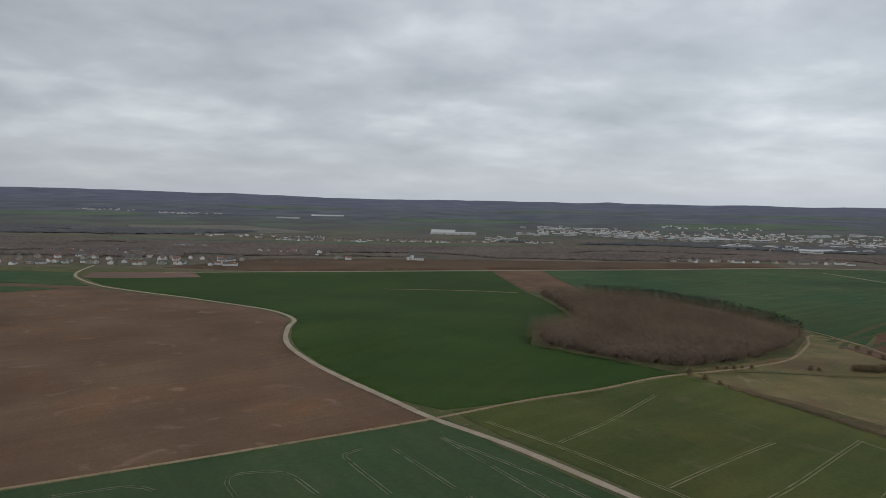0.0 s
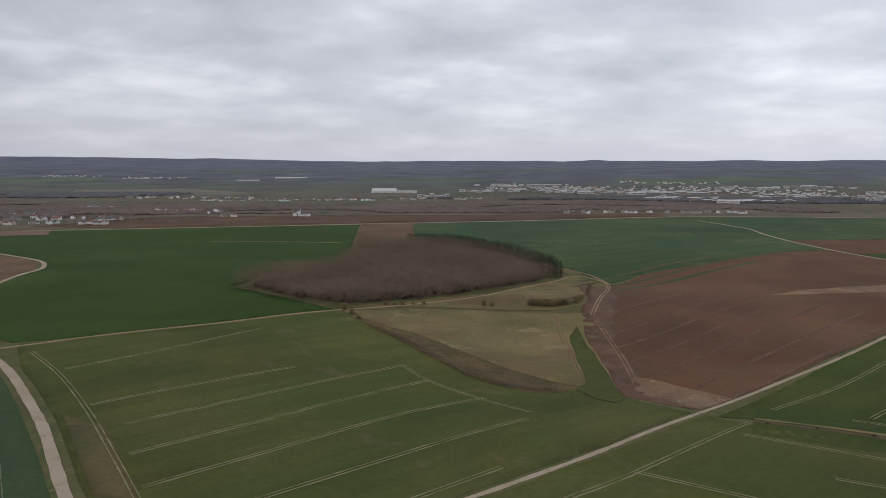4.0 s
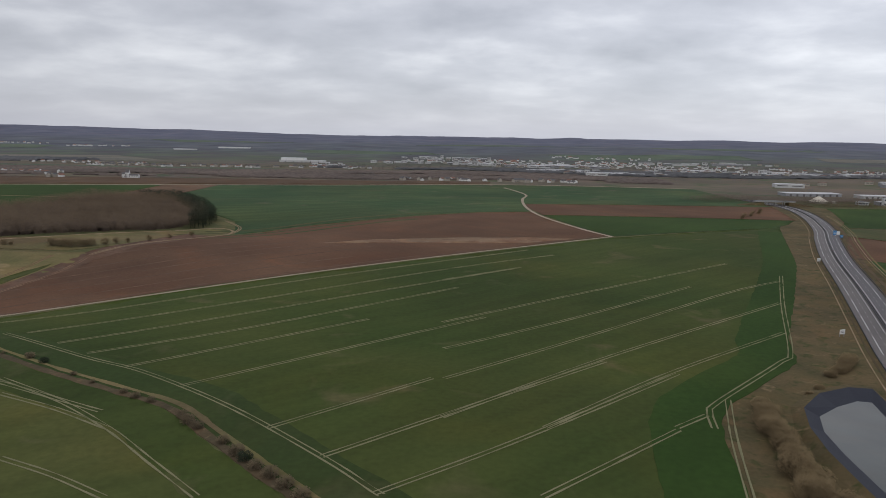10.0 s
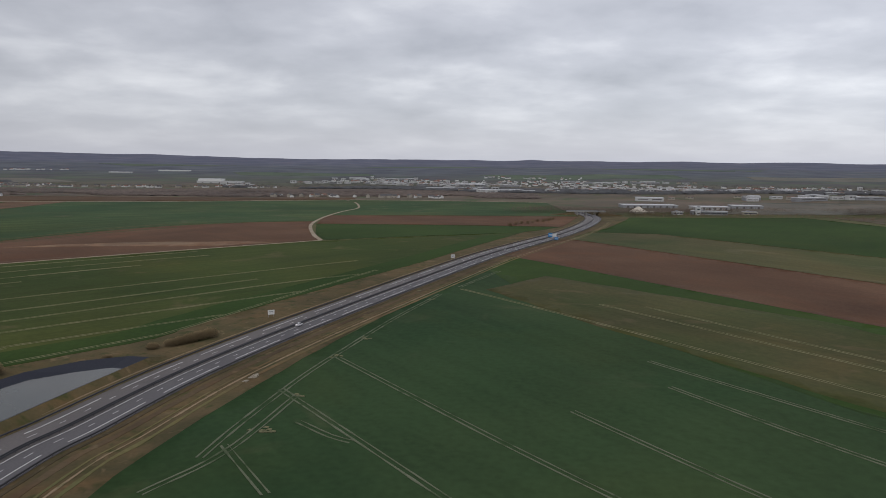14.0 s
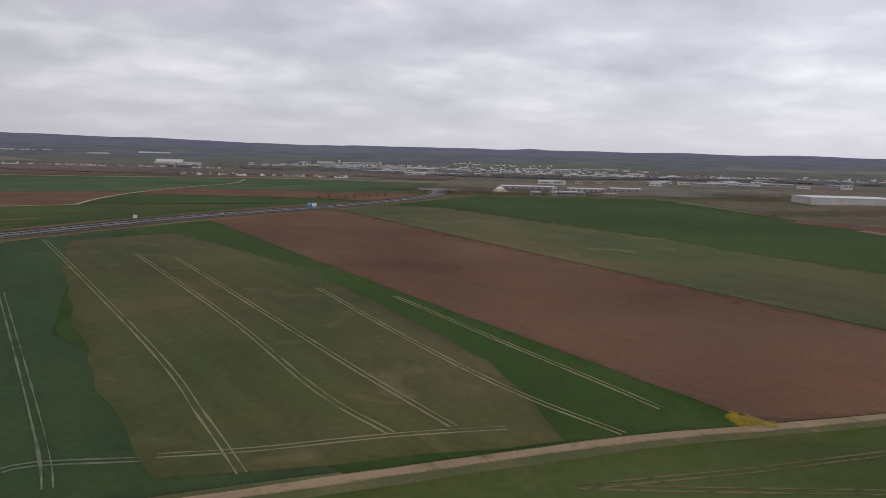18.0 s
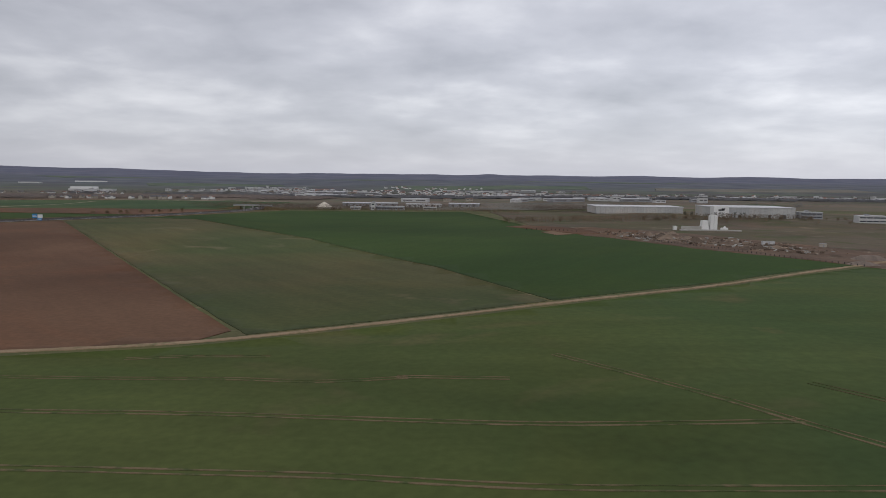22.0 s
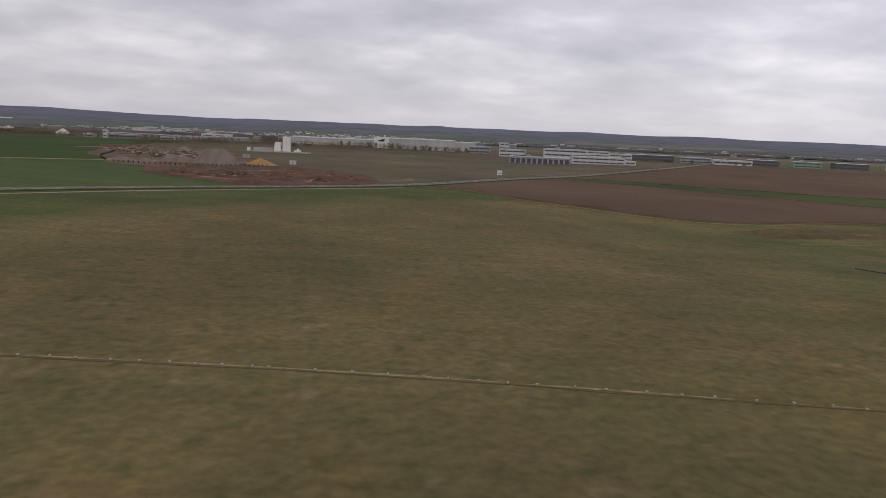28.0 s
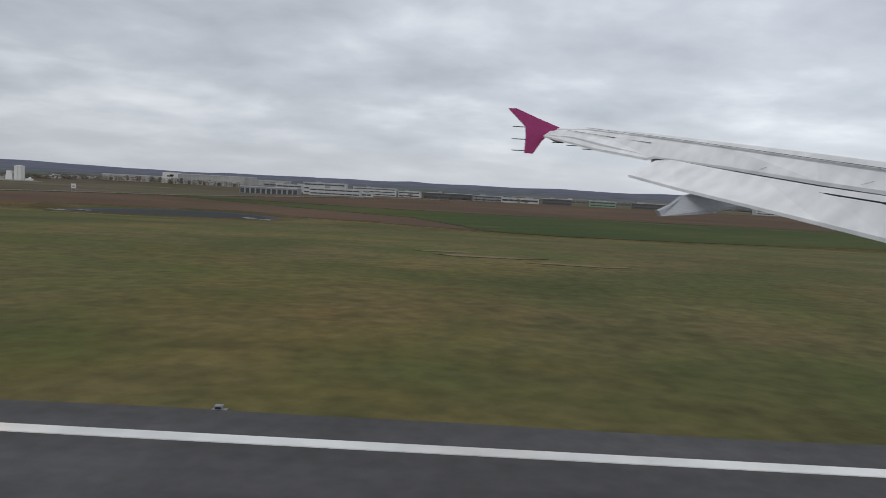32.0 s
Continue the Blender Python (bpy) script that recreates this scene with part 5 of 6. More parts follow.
for i, (x, y, r) in enumerate(((1792, 424, 9), (1806, 470, 7), (1760, 505, 8), (1852, 520, 9), (1885, 430, 7), (1770, 560, 9), (1820, 575, 8))):
    heap(x, y, r, r * 0.6, 1.6, 120 + i, RUBBLE[2], "low dark heap of spoil on churned earth", "spoil_mound", 0.2)


def posts_along(pts, gap, h, label, material, r=0.22):
    line = curve_points(pts, 1.0)
    first = None
    for i in range(0, len(line), gap):
        p = line[i][0]
        if first is None:
            first = mesh_ob("fence_post", *prism(6, r, r * 0.9, -0.3, h), material, None, label, "", "post", "posts round the yard")
            first.matrix_basis = place(p.x, p.y, 0.2)
        else:
            copy_thing(first, place(p.x, p.y, 0.2, i * 17.0))


posts_along([(1700, 675), (1722, 576), (1741, 525), (1766, 457), (1792, 409)], 4, 1.2, "short dark timber post at a field edge", M["dark"])
posts_along([(1800, 401), (1822, 401), (1845, 417), (1875, 449)], 3, 1.3, "dark timber post below a gravel heap", M["dark"], 0.28)
posts_along([(1625, 724), (1650, 718), (1672, 695)], 5, 1.6, "dark timber post at a field edge", M["dark"])


def batching_plant():
    root = tagged(new("batching_plant"), "white concrete silo tower with a hopper building", "industrial plant")
    root.matrix_basis = place(1821, 746)
    mesh_ob("tower", *joined([box_bits(-3.6, -3.5, 0, 3.6, 3.5, 16.0), box_bits(-2.2, -2.4, 16, 2.2, 2.4, 16.6)]), M["white"], root)
    mesh_ob("tower_seam", *box_bits(-0.12, -3.56, 0.4, 0.12, -3.5, 15.8), M["metal"], root)
    V = [(-13, -4, 0), (-5, -4, 0), (-5, 4, 0), (-13, 4, 0), (-11.5, -3.5, 10.5), (-6.2, -3.5, 10.5), (-6.2, 3.5, 10.5), (-11.5, 3.5, 10.5)]
    mesh_ob("hopper", V, [(0, 1, 5, 4), (1, 2, 6, 5), (2, 3, 7, 6), (3, 0, 4, 7), (4, 5, 6, 7)], M["white"], root)
    mesh_ob("chute", [(-6.5, -1, 7.5), (-3.4, -1, 4.5), (-3.4, 1, 4.5), (-6.5, 1, 7.5), (-6.5, -1, 6.5), (-3.4, -1, 3.5), (-3.4, 1, 3.5), (-6.5, 1, 6.5)], [(0, 1, 2, 3), (4, 5, 1, 0), (7, 6, 2, 3), (4, 7, 6, 5)], M["concrete"], root)
    mesh_ob("retaining_wall", *box_bits(-34, -5, 0, -13, -4.2, 4.6), M["concrete"], root, "pale block retaining wall")
    mesh_ob("platform", *box_bits(-36, -12, -0.6, 26, -4.4, 1.2), M["concrete"], root, "pale concrete platform")
    mesh_ob("cabin", *box_bits(-41, -3, 0, -37.5, 1, 4.2), M["white"], root)
    mesh_ob("mixer", *joined([box_bits(8, -3, 1.2, 15, 0, 3.0), prism(10, 1.6, 0.9, 3.0, 4.6, 12, -1.5)]), M["white"], root)


batching_plant()


def rubble_scatter(seed):
    """Broken slabs, timbers and stones strewn over the yard, far too many to count."""
    rng = random.Random(seed)
    V, Fc, slot = [], [], []
    for i in range(690):
        if i < 600:
            u = rng.random()
            x, y = 1710 + 95 * u + rng.uniform(-22, 22), 655 - 135 * u + rng.uniform(-45, 45)
        else:
            u = rng.random()
            x, y = 1850 + 85 * u + rng.uniform(-8, 8), 352 + 18 * u + rng.uniform(-16, 40)
        w, d, h, a = rng.uniform(0.4, 2.2), rng.uniform(0.3, 1.0), rng.uniform(0.2, 0.9), rng.uniform(0, 6.283)
        v, f = box_bits(-w, -d, -0.3, w, d, h)
        z, b, tilt = terrain(x, y) + 0.3 + max(0.0, rng.uniform(-0.5, 1.6)) * (i % 3 == 0), len(V), rng.uniform(-0.3, 0.3)
        V += [(x + p * math.cos(a) - q * math.sin(a), y + p * math.sin(a) + q * math.cos(a), z + r + p * tilt) for p, q, r in v]
        Fc += [tuple(k + b for k in g) for g in f]
        slot += [rng.choice((0, 1, 1, 2) if i < 600 else (1, 2, 2))] * 6
    ob = mesh_ob("rubble_scatter", V, Fc, [M["concrete"], RUBBLE[1], RUBBLE[2]], None, "strewn broken slabs and stones on churned earth", "stuff", "rubble")
    ob.data.polygons.foreach_set("material_index", slot)


rubble_scatter(71)
grove("tree_belt", "belt of bare brown trees before the sheds", [(1610, 850), (1760, 868), (1900, 884), (2010, 915), (2010, 932), (1880, 908), (1740, 892), (1610, 880)], 6.5, 7, 3.6, 40, M["twig"], 81, thin=0.15, size=0.5)
grove("tree_belt", "belt of bare brown trees behind a green field", [(1270, 1150), (1420, 1170), (1560, 1186), (1640, 1100), (1652, 1112), (1575, 1206), (1420, 1190), (1270, 1170)], 7, 6, 3.8, 36, M["twig"], 82, thin=0.1, size=0.5)


def container(x, y, w, d, h, turn, material, label):
    root = tagged(new("site_cabin"), label, "cabin", "cabins on the yard")
    root.matrix_basis = place(x, y, 0.25, turn)
    mesh_ob("body", *box_bits(-w / 2, -d / 2, 0, w / 2, d / 2, h), material, root)
    mesh_ob("door", *box_bits(-0.5, -d / 2 - 0.05, 0, 0.5, -d / 2 + 0.02, h * 0.8), M["metal"], root)
    mesh_ob("roof", *box_bits(-w / 2 - 0.1, -d / 2 - 0.1, h, w / 2 + 0.1, d / 2 + 0.1, h + 0.12), M["metal"], root)


for x, y, w, t in ((1801, 562, 10, 10), (1786, 600, 5, 40), (1885, 479, 4, 0), (1835, 545, 5, 0)):
    container(x, y, w, 2.6, 2.7, t, WALLS[1] if w % 2 else WALLS[0], "pale site cabin on churned earth")

# ---------------------------------------------------------------- big sheds and offices behind the yard
M["shed"] = mat("ribbed_pale_cladding", (0.36, 0.365, 0.36), (0.40, 0.40, 0.39), 0.02, 0.5, stripes=(90, 2.0, 0.2))


def big_shed(x, y, w, d, h, wall, label, turn=0.0, doors=6, block=False):
    root = tagged(new("warehouse"), label, "warehouse", "large sheds")
    root.matrix_basis = place(x, y, 0.0, turn)
    mesh_ob("wall", *box_bits(-w / 2, -d / 2, -1, w / 2, d / 2, h), wall, root)
    mesh_ob("roof", *box_bits(-w / 2 - 0.4, -d / 2 - 0.4, h, w / 2 + 0.4, d / 2 + 0.4, h + 0.8), ROOFS[2], root)
    for k in range(doors):
        bx = -w / 2 + (k + 0.7) * w / (doors + 0.4)
        mesh_ob("loading_door", *box_bits(bx - 1.9, -d / 2 - 0.12, 0, bx + 1.9, -d / 2 + 0.05, 4.4), ROOFS[1], root)
    if block:
        mesh_ob("corner_block", *box_bits(-w / 2 - 1, -d / 2 - 1.2, -1, -w / 2 + 19, -d / 2 + 12, h + 1.6), M["white"], root, "white corner block")
        mesh_ob("emblem", *joined([box_bits(-w / 2 + 5, -d / 2 - 1.45, h - 4.2, -w / 2 + 13, -d / 2 - 1.15, h - 2.6), box_bits(-w / 2 + 9, -d / 2 - 1.45, h - 2.6, -w / 2 + 14, -d / 2 - 1.15, h - 1.2)]), M["dark"], root, "dark plain emblem shape")
    return root


big_shed(1945, 985, 108, 70, 13.5, M["shed"], "long pale ribbed distribution shed with a white corner block", 2, 5, True)
big_shed(1820, 1090, 130, 60, 9.5, M["shed"], "long grey metal distribution shed", 2, 0)
big_shed(1985, 1075, 90, 60, 12, M["shed"], "pale ribbed industrial shed", 2, 4)


M["render_white"] = plain("weathered_white_render", (0.47, 0.47, 0.46), rough=0.7, vary=0.1, scale=0.3)


def office(x, y, w, d, h, floors, bays, label, turn=0.0, wall=None, columns=False):
    root = tagged(new("office_building"), label, "office building", "business park")
    root.matrix_basis = place(x, y, 0.0, turn)
    skin = wall or M["render_white"]
    mesh_ob("wall", *box_bits(-w / 2, -d / 2, -1, w / 2, d / 2, h), skin, root)
    roof = mesh_ob("roof", *box_bits(-w / 2 - 0.3, -d / 2 - 0.3, h, w / 2 + 0.3, d / 2 + 0.3, h + 0.5), ROOFS[2], root)
    mesh_ob("plant_box", *box_bits(-w * 0.22, -d * 0.2, h + 0.5, -w * 0.22 + 4.5, d * 0.15, h + 2.4), WALLS[2], roof, "grey rooftop plant box")
    fh = h / floors
    for f in range(floors):
        if columns and f == 0:
            for k in range(bays):
                bx, bw = -w / 2 + (k + 0.5) * w / bays, w / bays * 0.34
                mesh_ob("dark_bay", *box_bits(bx - bw, -d / 2 - 0.06, 0.2, bx + bw, -d / 2 + 0.05, 0.78 * fh), M["glass_far"], root)
            continue
        band = mesh_ob("window_band", *box_bits(-w / 2 + 1.2, -d / 2 - 0.06, f * fh + 0.36 * fh, w / 2 - 1.2, -d / 2 + 0.05, f * fh + 0.72 * fh), M["glass_far"], root, "ribbon of dark glazing")
        for k in range(1, bays):
            mx = -w / 2 + 1.2 + k * (w - 2.4) / bays
            mesh_ob("mullion", *box_bits(mx - 0.25, -d / 2 - 0.12, f * fh + 0.36 * fh, mx + 0.25, -d / 2 - 0.065, f * fh + 0.72 * fh), skin, band)
    return root


GREENISH = plain("green_cladding", (0.20, 0.27, 0.21))
office(2086, 748, 62, 14, 6.8, 1, 11, "low pale building on a row of columns", -3, WALLS[2], True)
office(2128, 842, 50, 15, 13.5, 3, 6, "three-storey white building with ribbon windows", -3)
office(2152, 772, 56, 18, 7.4, 2, 7, "long two-storey pale grey building", -4, WALLS[0])
office(2186, 768, 12, 9, 4.2, 1, 2, "small white cabin beside a pale building", -4)
office(2072, 905, 34, 14, 9.0, 2, 4, "pale office with ribbon windows", -4, WALLS[0])
office(2034, 985, 30, 14, 9.0, 2, 4, "low grey row of offices", -4, WALLS[2])
office(2176, 955, 58, 16, 10.5, 3, 6, "three-storey pale flat-roofed office block", -4)
office(2222, 962, 30, 16, 8.0, 2, 4, "white two-storey showroom building", -5)
office(2275, 1010, 66, 20, 8.0, 2, 7, "dark flat-roofed commercial hall", -5, ROOFS[1])
office(2330, 985, 40, 18, 7.5, 2, 4, "grey two-storey commercial building", -6, WALLS[2])
office(2372, 960, 50, 18, 6.5, 1, 6, "low white showroom hall", -8)
office(2425, 985, 40, 18, 8.0, 2, 5, "dark grey flat-roofed hall", -6, ROOFS[1])
office(2492, 1000, 36, 20, 8.0, 2, 4, "green-grey clad commercial hall", -8, GREENISH)
office(2560, 1010, 44, 20, 8.0, 2, 6, "dark glazed commercial hall", -8, ROOFS[1])
office(2640, 1020, 34, 20, 7.5, 1, 4, "white store with a flat roof", -8)
office(2760, 1050, 60, 22, 8.0, 2, 6, "pale two-storey commercial hall", -8, WALLS[0])
office(2900, 1120, 60, 22, 9, 2, 6, "grey two-storey commercial hall", -8, WALLS[2])
for i, (x, y) in enumerate(((1886, 925), (1890, 921), (1896, 926), (1912, 928), (1918, 925), (1924, 928), (1860, 940), (1850, 935))):
    bush(x, y, 2.3, 8.5, 300 + i, M["conifer"], "dark conifer before a pale shed", "conifer", 160, True)
for i in range(44):
    bush(1790 + 14 * i + rng.uniform(-5, 5), 905 + 2.0 * i + rng.uniform(-70, 20), rng.uniform(2, 4), rng.uniform(3, 7), 320 + i, M["twig"], "bare tree between sheds and offices", "tree", 70, True)

# ---------------------------------------------------------------- depot by the motorway junction
def tent_roof():
    root = tagged(new("salt_barn"), "pale conical barn roof with a low wing", "barn")
    root.matrix_basis = place(1309, 1262)
    mesh_ob("wall", *prism(20, 15, 15, -1, 2.6), WALLS[1], root)
    mesh_ob("roof", *prism(20, 16, 1.6, 2.6, 11.5), plain("cream_shingle", (0.52, 0.47, 0.39), rough=0.8), root)
    mesh_ob("cap", *prism(10, 1.6, 0.2, 11.5, 12.8), WALLS[2], root)
    mesh_ob("wing", *box_bits(14, -5, -1, 28, 5, 3.6), WALLS[1], root)


tent_roof()
office(1425, 1238, 60, 16, 6.5, 1, 6, "low grey depot building", 0, WALLS[2])
office(1402, 1226, 7, 7, 13, 2, 1, "narrow pale depot tower")
office(1370, 1236, 18, 10, 5, 1, 3, "small pale depot office")
office(1500, 1250, 24, 10, 5, 1, 3, "small pale depot shed", 0, WALLS[1])
big_shed(1370, 1430, 110, 34, 5.5, WALLS[2], "long low grey shed by the junction", 4, 8)
big_shed(1480, 1395, 70, 30, 5.5, M["shed"], "grey shed by the junction", 4, 6)
big_shed(1560, 1420, 60, 30, 6, WALLS[2], "grey shed by the junction", -5, 4)


# ---------------------------------------------------------------- houses, chateau and town across the valley
def house_bits(w, d, h, rh):
    x, y, e = w / 2, d / 2, 0.4
    wall = ([(-x, -y, -1), (x, -y, -1), (x, y, -1), (-x, y, -1), (-x, -y, h), (x, -y, h), (x, y, h), (-x, y, h), (-x, 0, h + rh * 0.96), (x, 0, h + rh * 0.96)],
            [(0, 1, 5, 4), (2, 3, 7, 6), (1, 2, 6, 9, 5), (3, 0, 4, 8, 7)])
    roof = ([(-x - e, -y - e, h - 0.2), (x + e, -y - e, h - 0.2), (x + e, 0, h + rh), (-x - e, 0, h + rh), (x + e, y + e, h - 0.2), (-x - e, y + e, h - 0.2)],
            [(0, 1, 2, 3), (3, 2, 4, 5)])
    return wall, roof


def make_house(w, d, h, rh, wall, roof, label, group="houses of the valley"):
    root = tagged(new("house"), label, "house", group)
    wl, rf = house_bits(w, d, h, rh)
    mesh_ob("wall", *wl, wall, root)
    mesh_ob("roof", *rf, roof, root)
    mesh_ob("chimney", *box_bits(-w * 0.3, -0.4, h + rh * 0.4, -w * 0.3 + 0.7, 0.4, h + rh + 0.9), roof, root)
    for k in (-0.25, 0.25):
        mesh_ob("window", *box_bits(w * k - 0.6, -d / 2 - 0.05, 1.0, w * k + 0.6, -d / 2 + 0.05, 2.4), M["glass"], root)
    return root


def village(spots, seed):
    rng = random.Random(seed)
    kinds = [make_house(12, 8.5, 4.5, 3.2, M["white"], ROOFS[0], "white rendered house with a brown tiled roof"),
             make_house(14, 9, 5.2, 3.6, WALLS[1], ROOFS[1], "cream house with a slate roof"),
             make_house(18, 9, 3.6, 3.0, M["white"], ROOFS[1], "long low white house with a slate roof")]
    placed = set()
    for cx, cy, rx, ry, n in spots:
        for _ in range(n):
            a, k = rng.uniform(0, 6.283), rng.random() ** 0.5
            x, y = cx + rx * k * math.cos(a), cy + ry * k * math.sin(a)
            j = rng.randrange(3)
            m = place(x, y, 0.2, rng.choice((5, 95, 40, 130)) + rng.uniform(-12, 12))
            if j in placed:
                copy_thing(kinds[j], m)
            else:
                placed.add(j)
                kinds[j].matrix_basis = m


village([(-690, 1385, 150, 22, 18), (-500, 1400, 90, 22, 10), (-900, 1350, 160, 40, 14), (-760, 1500, 170, 50, 18), (-560, 1500, 110, 40, 10), (-790, 1640, 150, 50, 14), (-1150, 1330, 150, 40, 8), (-430, 2330, 170, 60, 34), (-130, 2400, 170, 50, 34), (640, 1740, 120, 25, 14), (860, 1700, 100, 25, 16), (-700, 2500, 260, 70, 30), (200, 2480, 160, 50, 24), (-1050, 1420, 200, 40, 16), (-330, 1690, 60, 16, 4), (-260, 1590, 30, 8, 3)], 8)


def far_houses(spots, seed):
    """Houses too far off to tell apart, as one scatter."""
    rng = random.Random(seed)
    V, Fc, slot = [], [], []
    for cx, cy, rx, ry, n in spots:
        for _ in range(n):
            x, y = cx + rng.uniform(-rx, rx), cy + rng.uniform(-ry, ry)
            wl, rf = house_bits(rng.uniform(9, 20), rng.uniform(8, 11), rng.uniform(3.5, 6.5), 3.2)
            a, z = rng.choice((0, 1.57, 0.6)) + rng.uniform(-0.2, 0.2), terrain(x, y)
            for k, (v, f) in enumerate((wl, rf)):
                b = len(V)
                V += [(x + p * math.cos(a) - q * math.sin(a), y + p * math.sin(a) + q * math.cos(a), z + r) for p, q, r in v]
                Fc += [tuple(i + b for i in q) for q in f]
                slot += [k + 2 * (rng.random() < 0.4) * k] * len(f)
    ob = mesh_ob("far_houses", V, Fc, [M["white"], ROOFS[1], WALLS[1], ROOFS[0]], None, "scattered white houses across the valley", "stuff", "houses")
    ob.data.polygons.foreach_set("material_index", slot)


far_houses([(-2255, 4516, 170, 60, 18), (-1673, 4338, 210, 70, 24), (-712, 1884, 60, 14, 6), (-400, 1752, 90, 16, 8), (640, 3300, 260, 120, 60), (1300, 2950, 500, 160, 90), (1100, 3300, 500, 220, 70), (1900, 2600, 500, 220, 70), (2600, 2400, 600, 240, 60), (1365, 3892, 300, 110, 24), (3400, 2600, 700, 300, 40)], 31)


def far_trees(seed):
    """Single trees, hedges and copses over the valley floor, too many to count."""
    rng = random.Random(seed)
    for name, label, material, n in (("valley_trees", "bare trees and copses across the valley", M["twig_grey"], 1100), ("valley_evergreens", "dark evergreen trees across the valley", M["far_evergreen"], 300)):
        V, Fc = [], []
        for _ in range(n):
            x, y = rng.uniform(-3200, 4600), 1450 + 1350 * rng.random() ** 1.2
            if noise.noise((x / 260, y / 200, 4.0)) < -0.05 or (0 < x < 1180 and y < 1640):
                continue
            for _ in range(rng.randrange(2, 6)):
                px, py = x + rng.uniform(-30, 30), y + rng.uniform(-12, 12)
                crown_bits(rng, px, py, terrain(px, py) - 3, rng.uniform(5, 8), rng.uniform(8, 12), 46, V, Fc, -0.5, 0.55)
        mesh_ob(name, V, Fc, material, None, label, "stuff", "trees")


# paler and greyer than the conifers near the wood
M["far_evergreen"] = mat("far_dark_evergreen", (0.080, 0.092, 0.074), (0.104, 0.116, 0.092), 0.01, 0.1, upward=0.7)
far_trees(17)
M["garden_tree"] = mat("dark_garden_crowns", (0.034, 0.036, 0.028), (0.060, 0.054, 0.044), 0.02, 0.1, upward=0.7)
grove("village_trees", "dark garden trees between village houses", [(-1250, 1290), (-620, 1345), (-380, 1380), (-360, 1475), (-480, 1640), (-1000, 1700), (-1250, 1600)], 16, 8.5, 4.5, 60, M["garden_tree"], 91, trunks=False, upright=-0.3, thin=0.55, size=0.5)
grove("village_hedge", "dark hedges at the edge of village gardens", [(-900, 1325), (-620, 1350), (-440, 1378), (-440, 1386), (-620, 1360), (-900, 1336)], 7, 3.5, 3.2, 40, M["garden_tree"], 93, trunks=False, upright=-0.3, thin=0.3, size=0.5)
grove("town_trees", "dark trees among town buildings", [(100, 2420), (900, 2150), (1900, 1900), (3200, 2000), (3200, 2700), (1500, 2900), (500, 3150), (100, 2800)], 42, 11, 8.0, 34, M["garden_tree"], 94, trunks=False, upright=-0.3, thin=0.42, size=0.5)
grove("village_trees", "dark garden trees between town houses", [(-650, 2270), (40, 2330), (300, 2440), (300, 2520), (-650, 2420)], 20, 9, 5.5, 40, M["garden_tree"], 92, trunks=False, upright=-0.3, thin=0.5, size=0.5)


def chateau():
    root = tagged(new("chateau"), "pale stone manor with a steep gabled tower and a low wing", "manor house")
    root.matrix_basis = place(-97, 1618)
    for nm, w, d, h, rh, x in (("wing", 22, 9, 5.5, 3.6, 11), ("tower", 8, 8, 12, 7, -4), ("side_wing", 11, 8, 8, 5, -11)):
        wl, rf = house_bits(w, d, h, rh)
        wing = mesh_ob(nm, [(a + x, b, c) for a, b, c in wl[0]], wl[1], M["white"], root)
        mesh_ob("roof", [(a + x, b, c) for a, b, c in rf[0]], rf[1], ROOFS[1], wing)
        for k in range(int(w / 4)):
            mesh_ob("window", *box_bits(x - w / 2 + 2 + 4 * k - 0.6, -d / 2 - 0.05, 2, x - w / 2 + 2 + 4 * k + 0.6, -d / 2 + 0.05, 4.4), M["glass"], wing)


chateau()


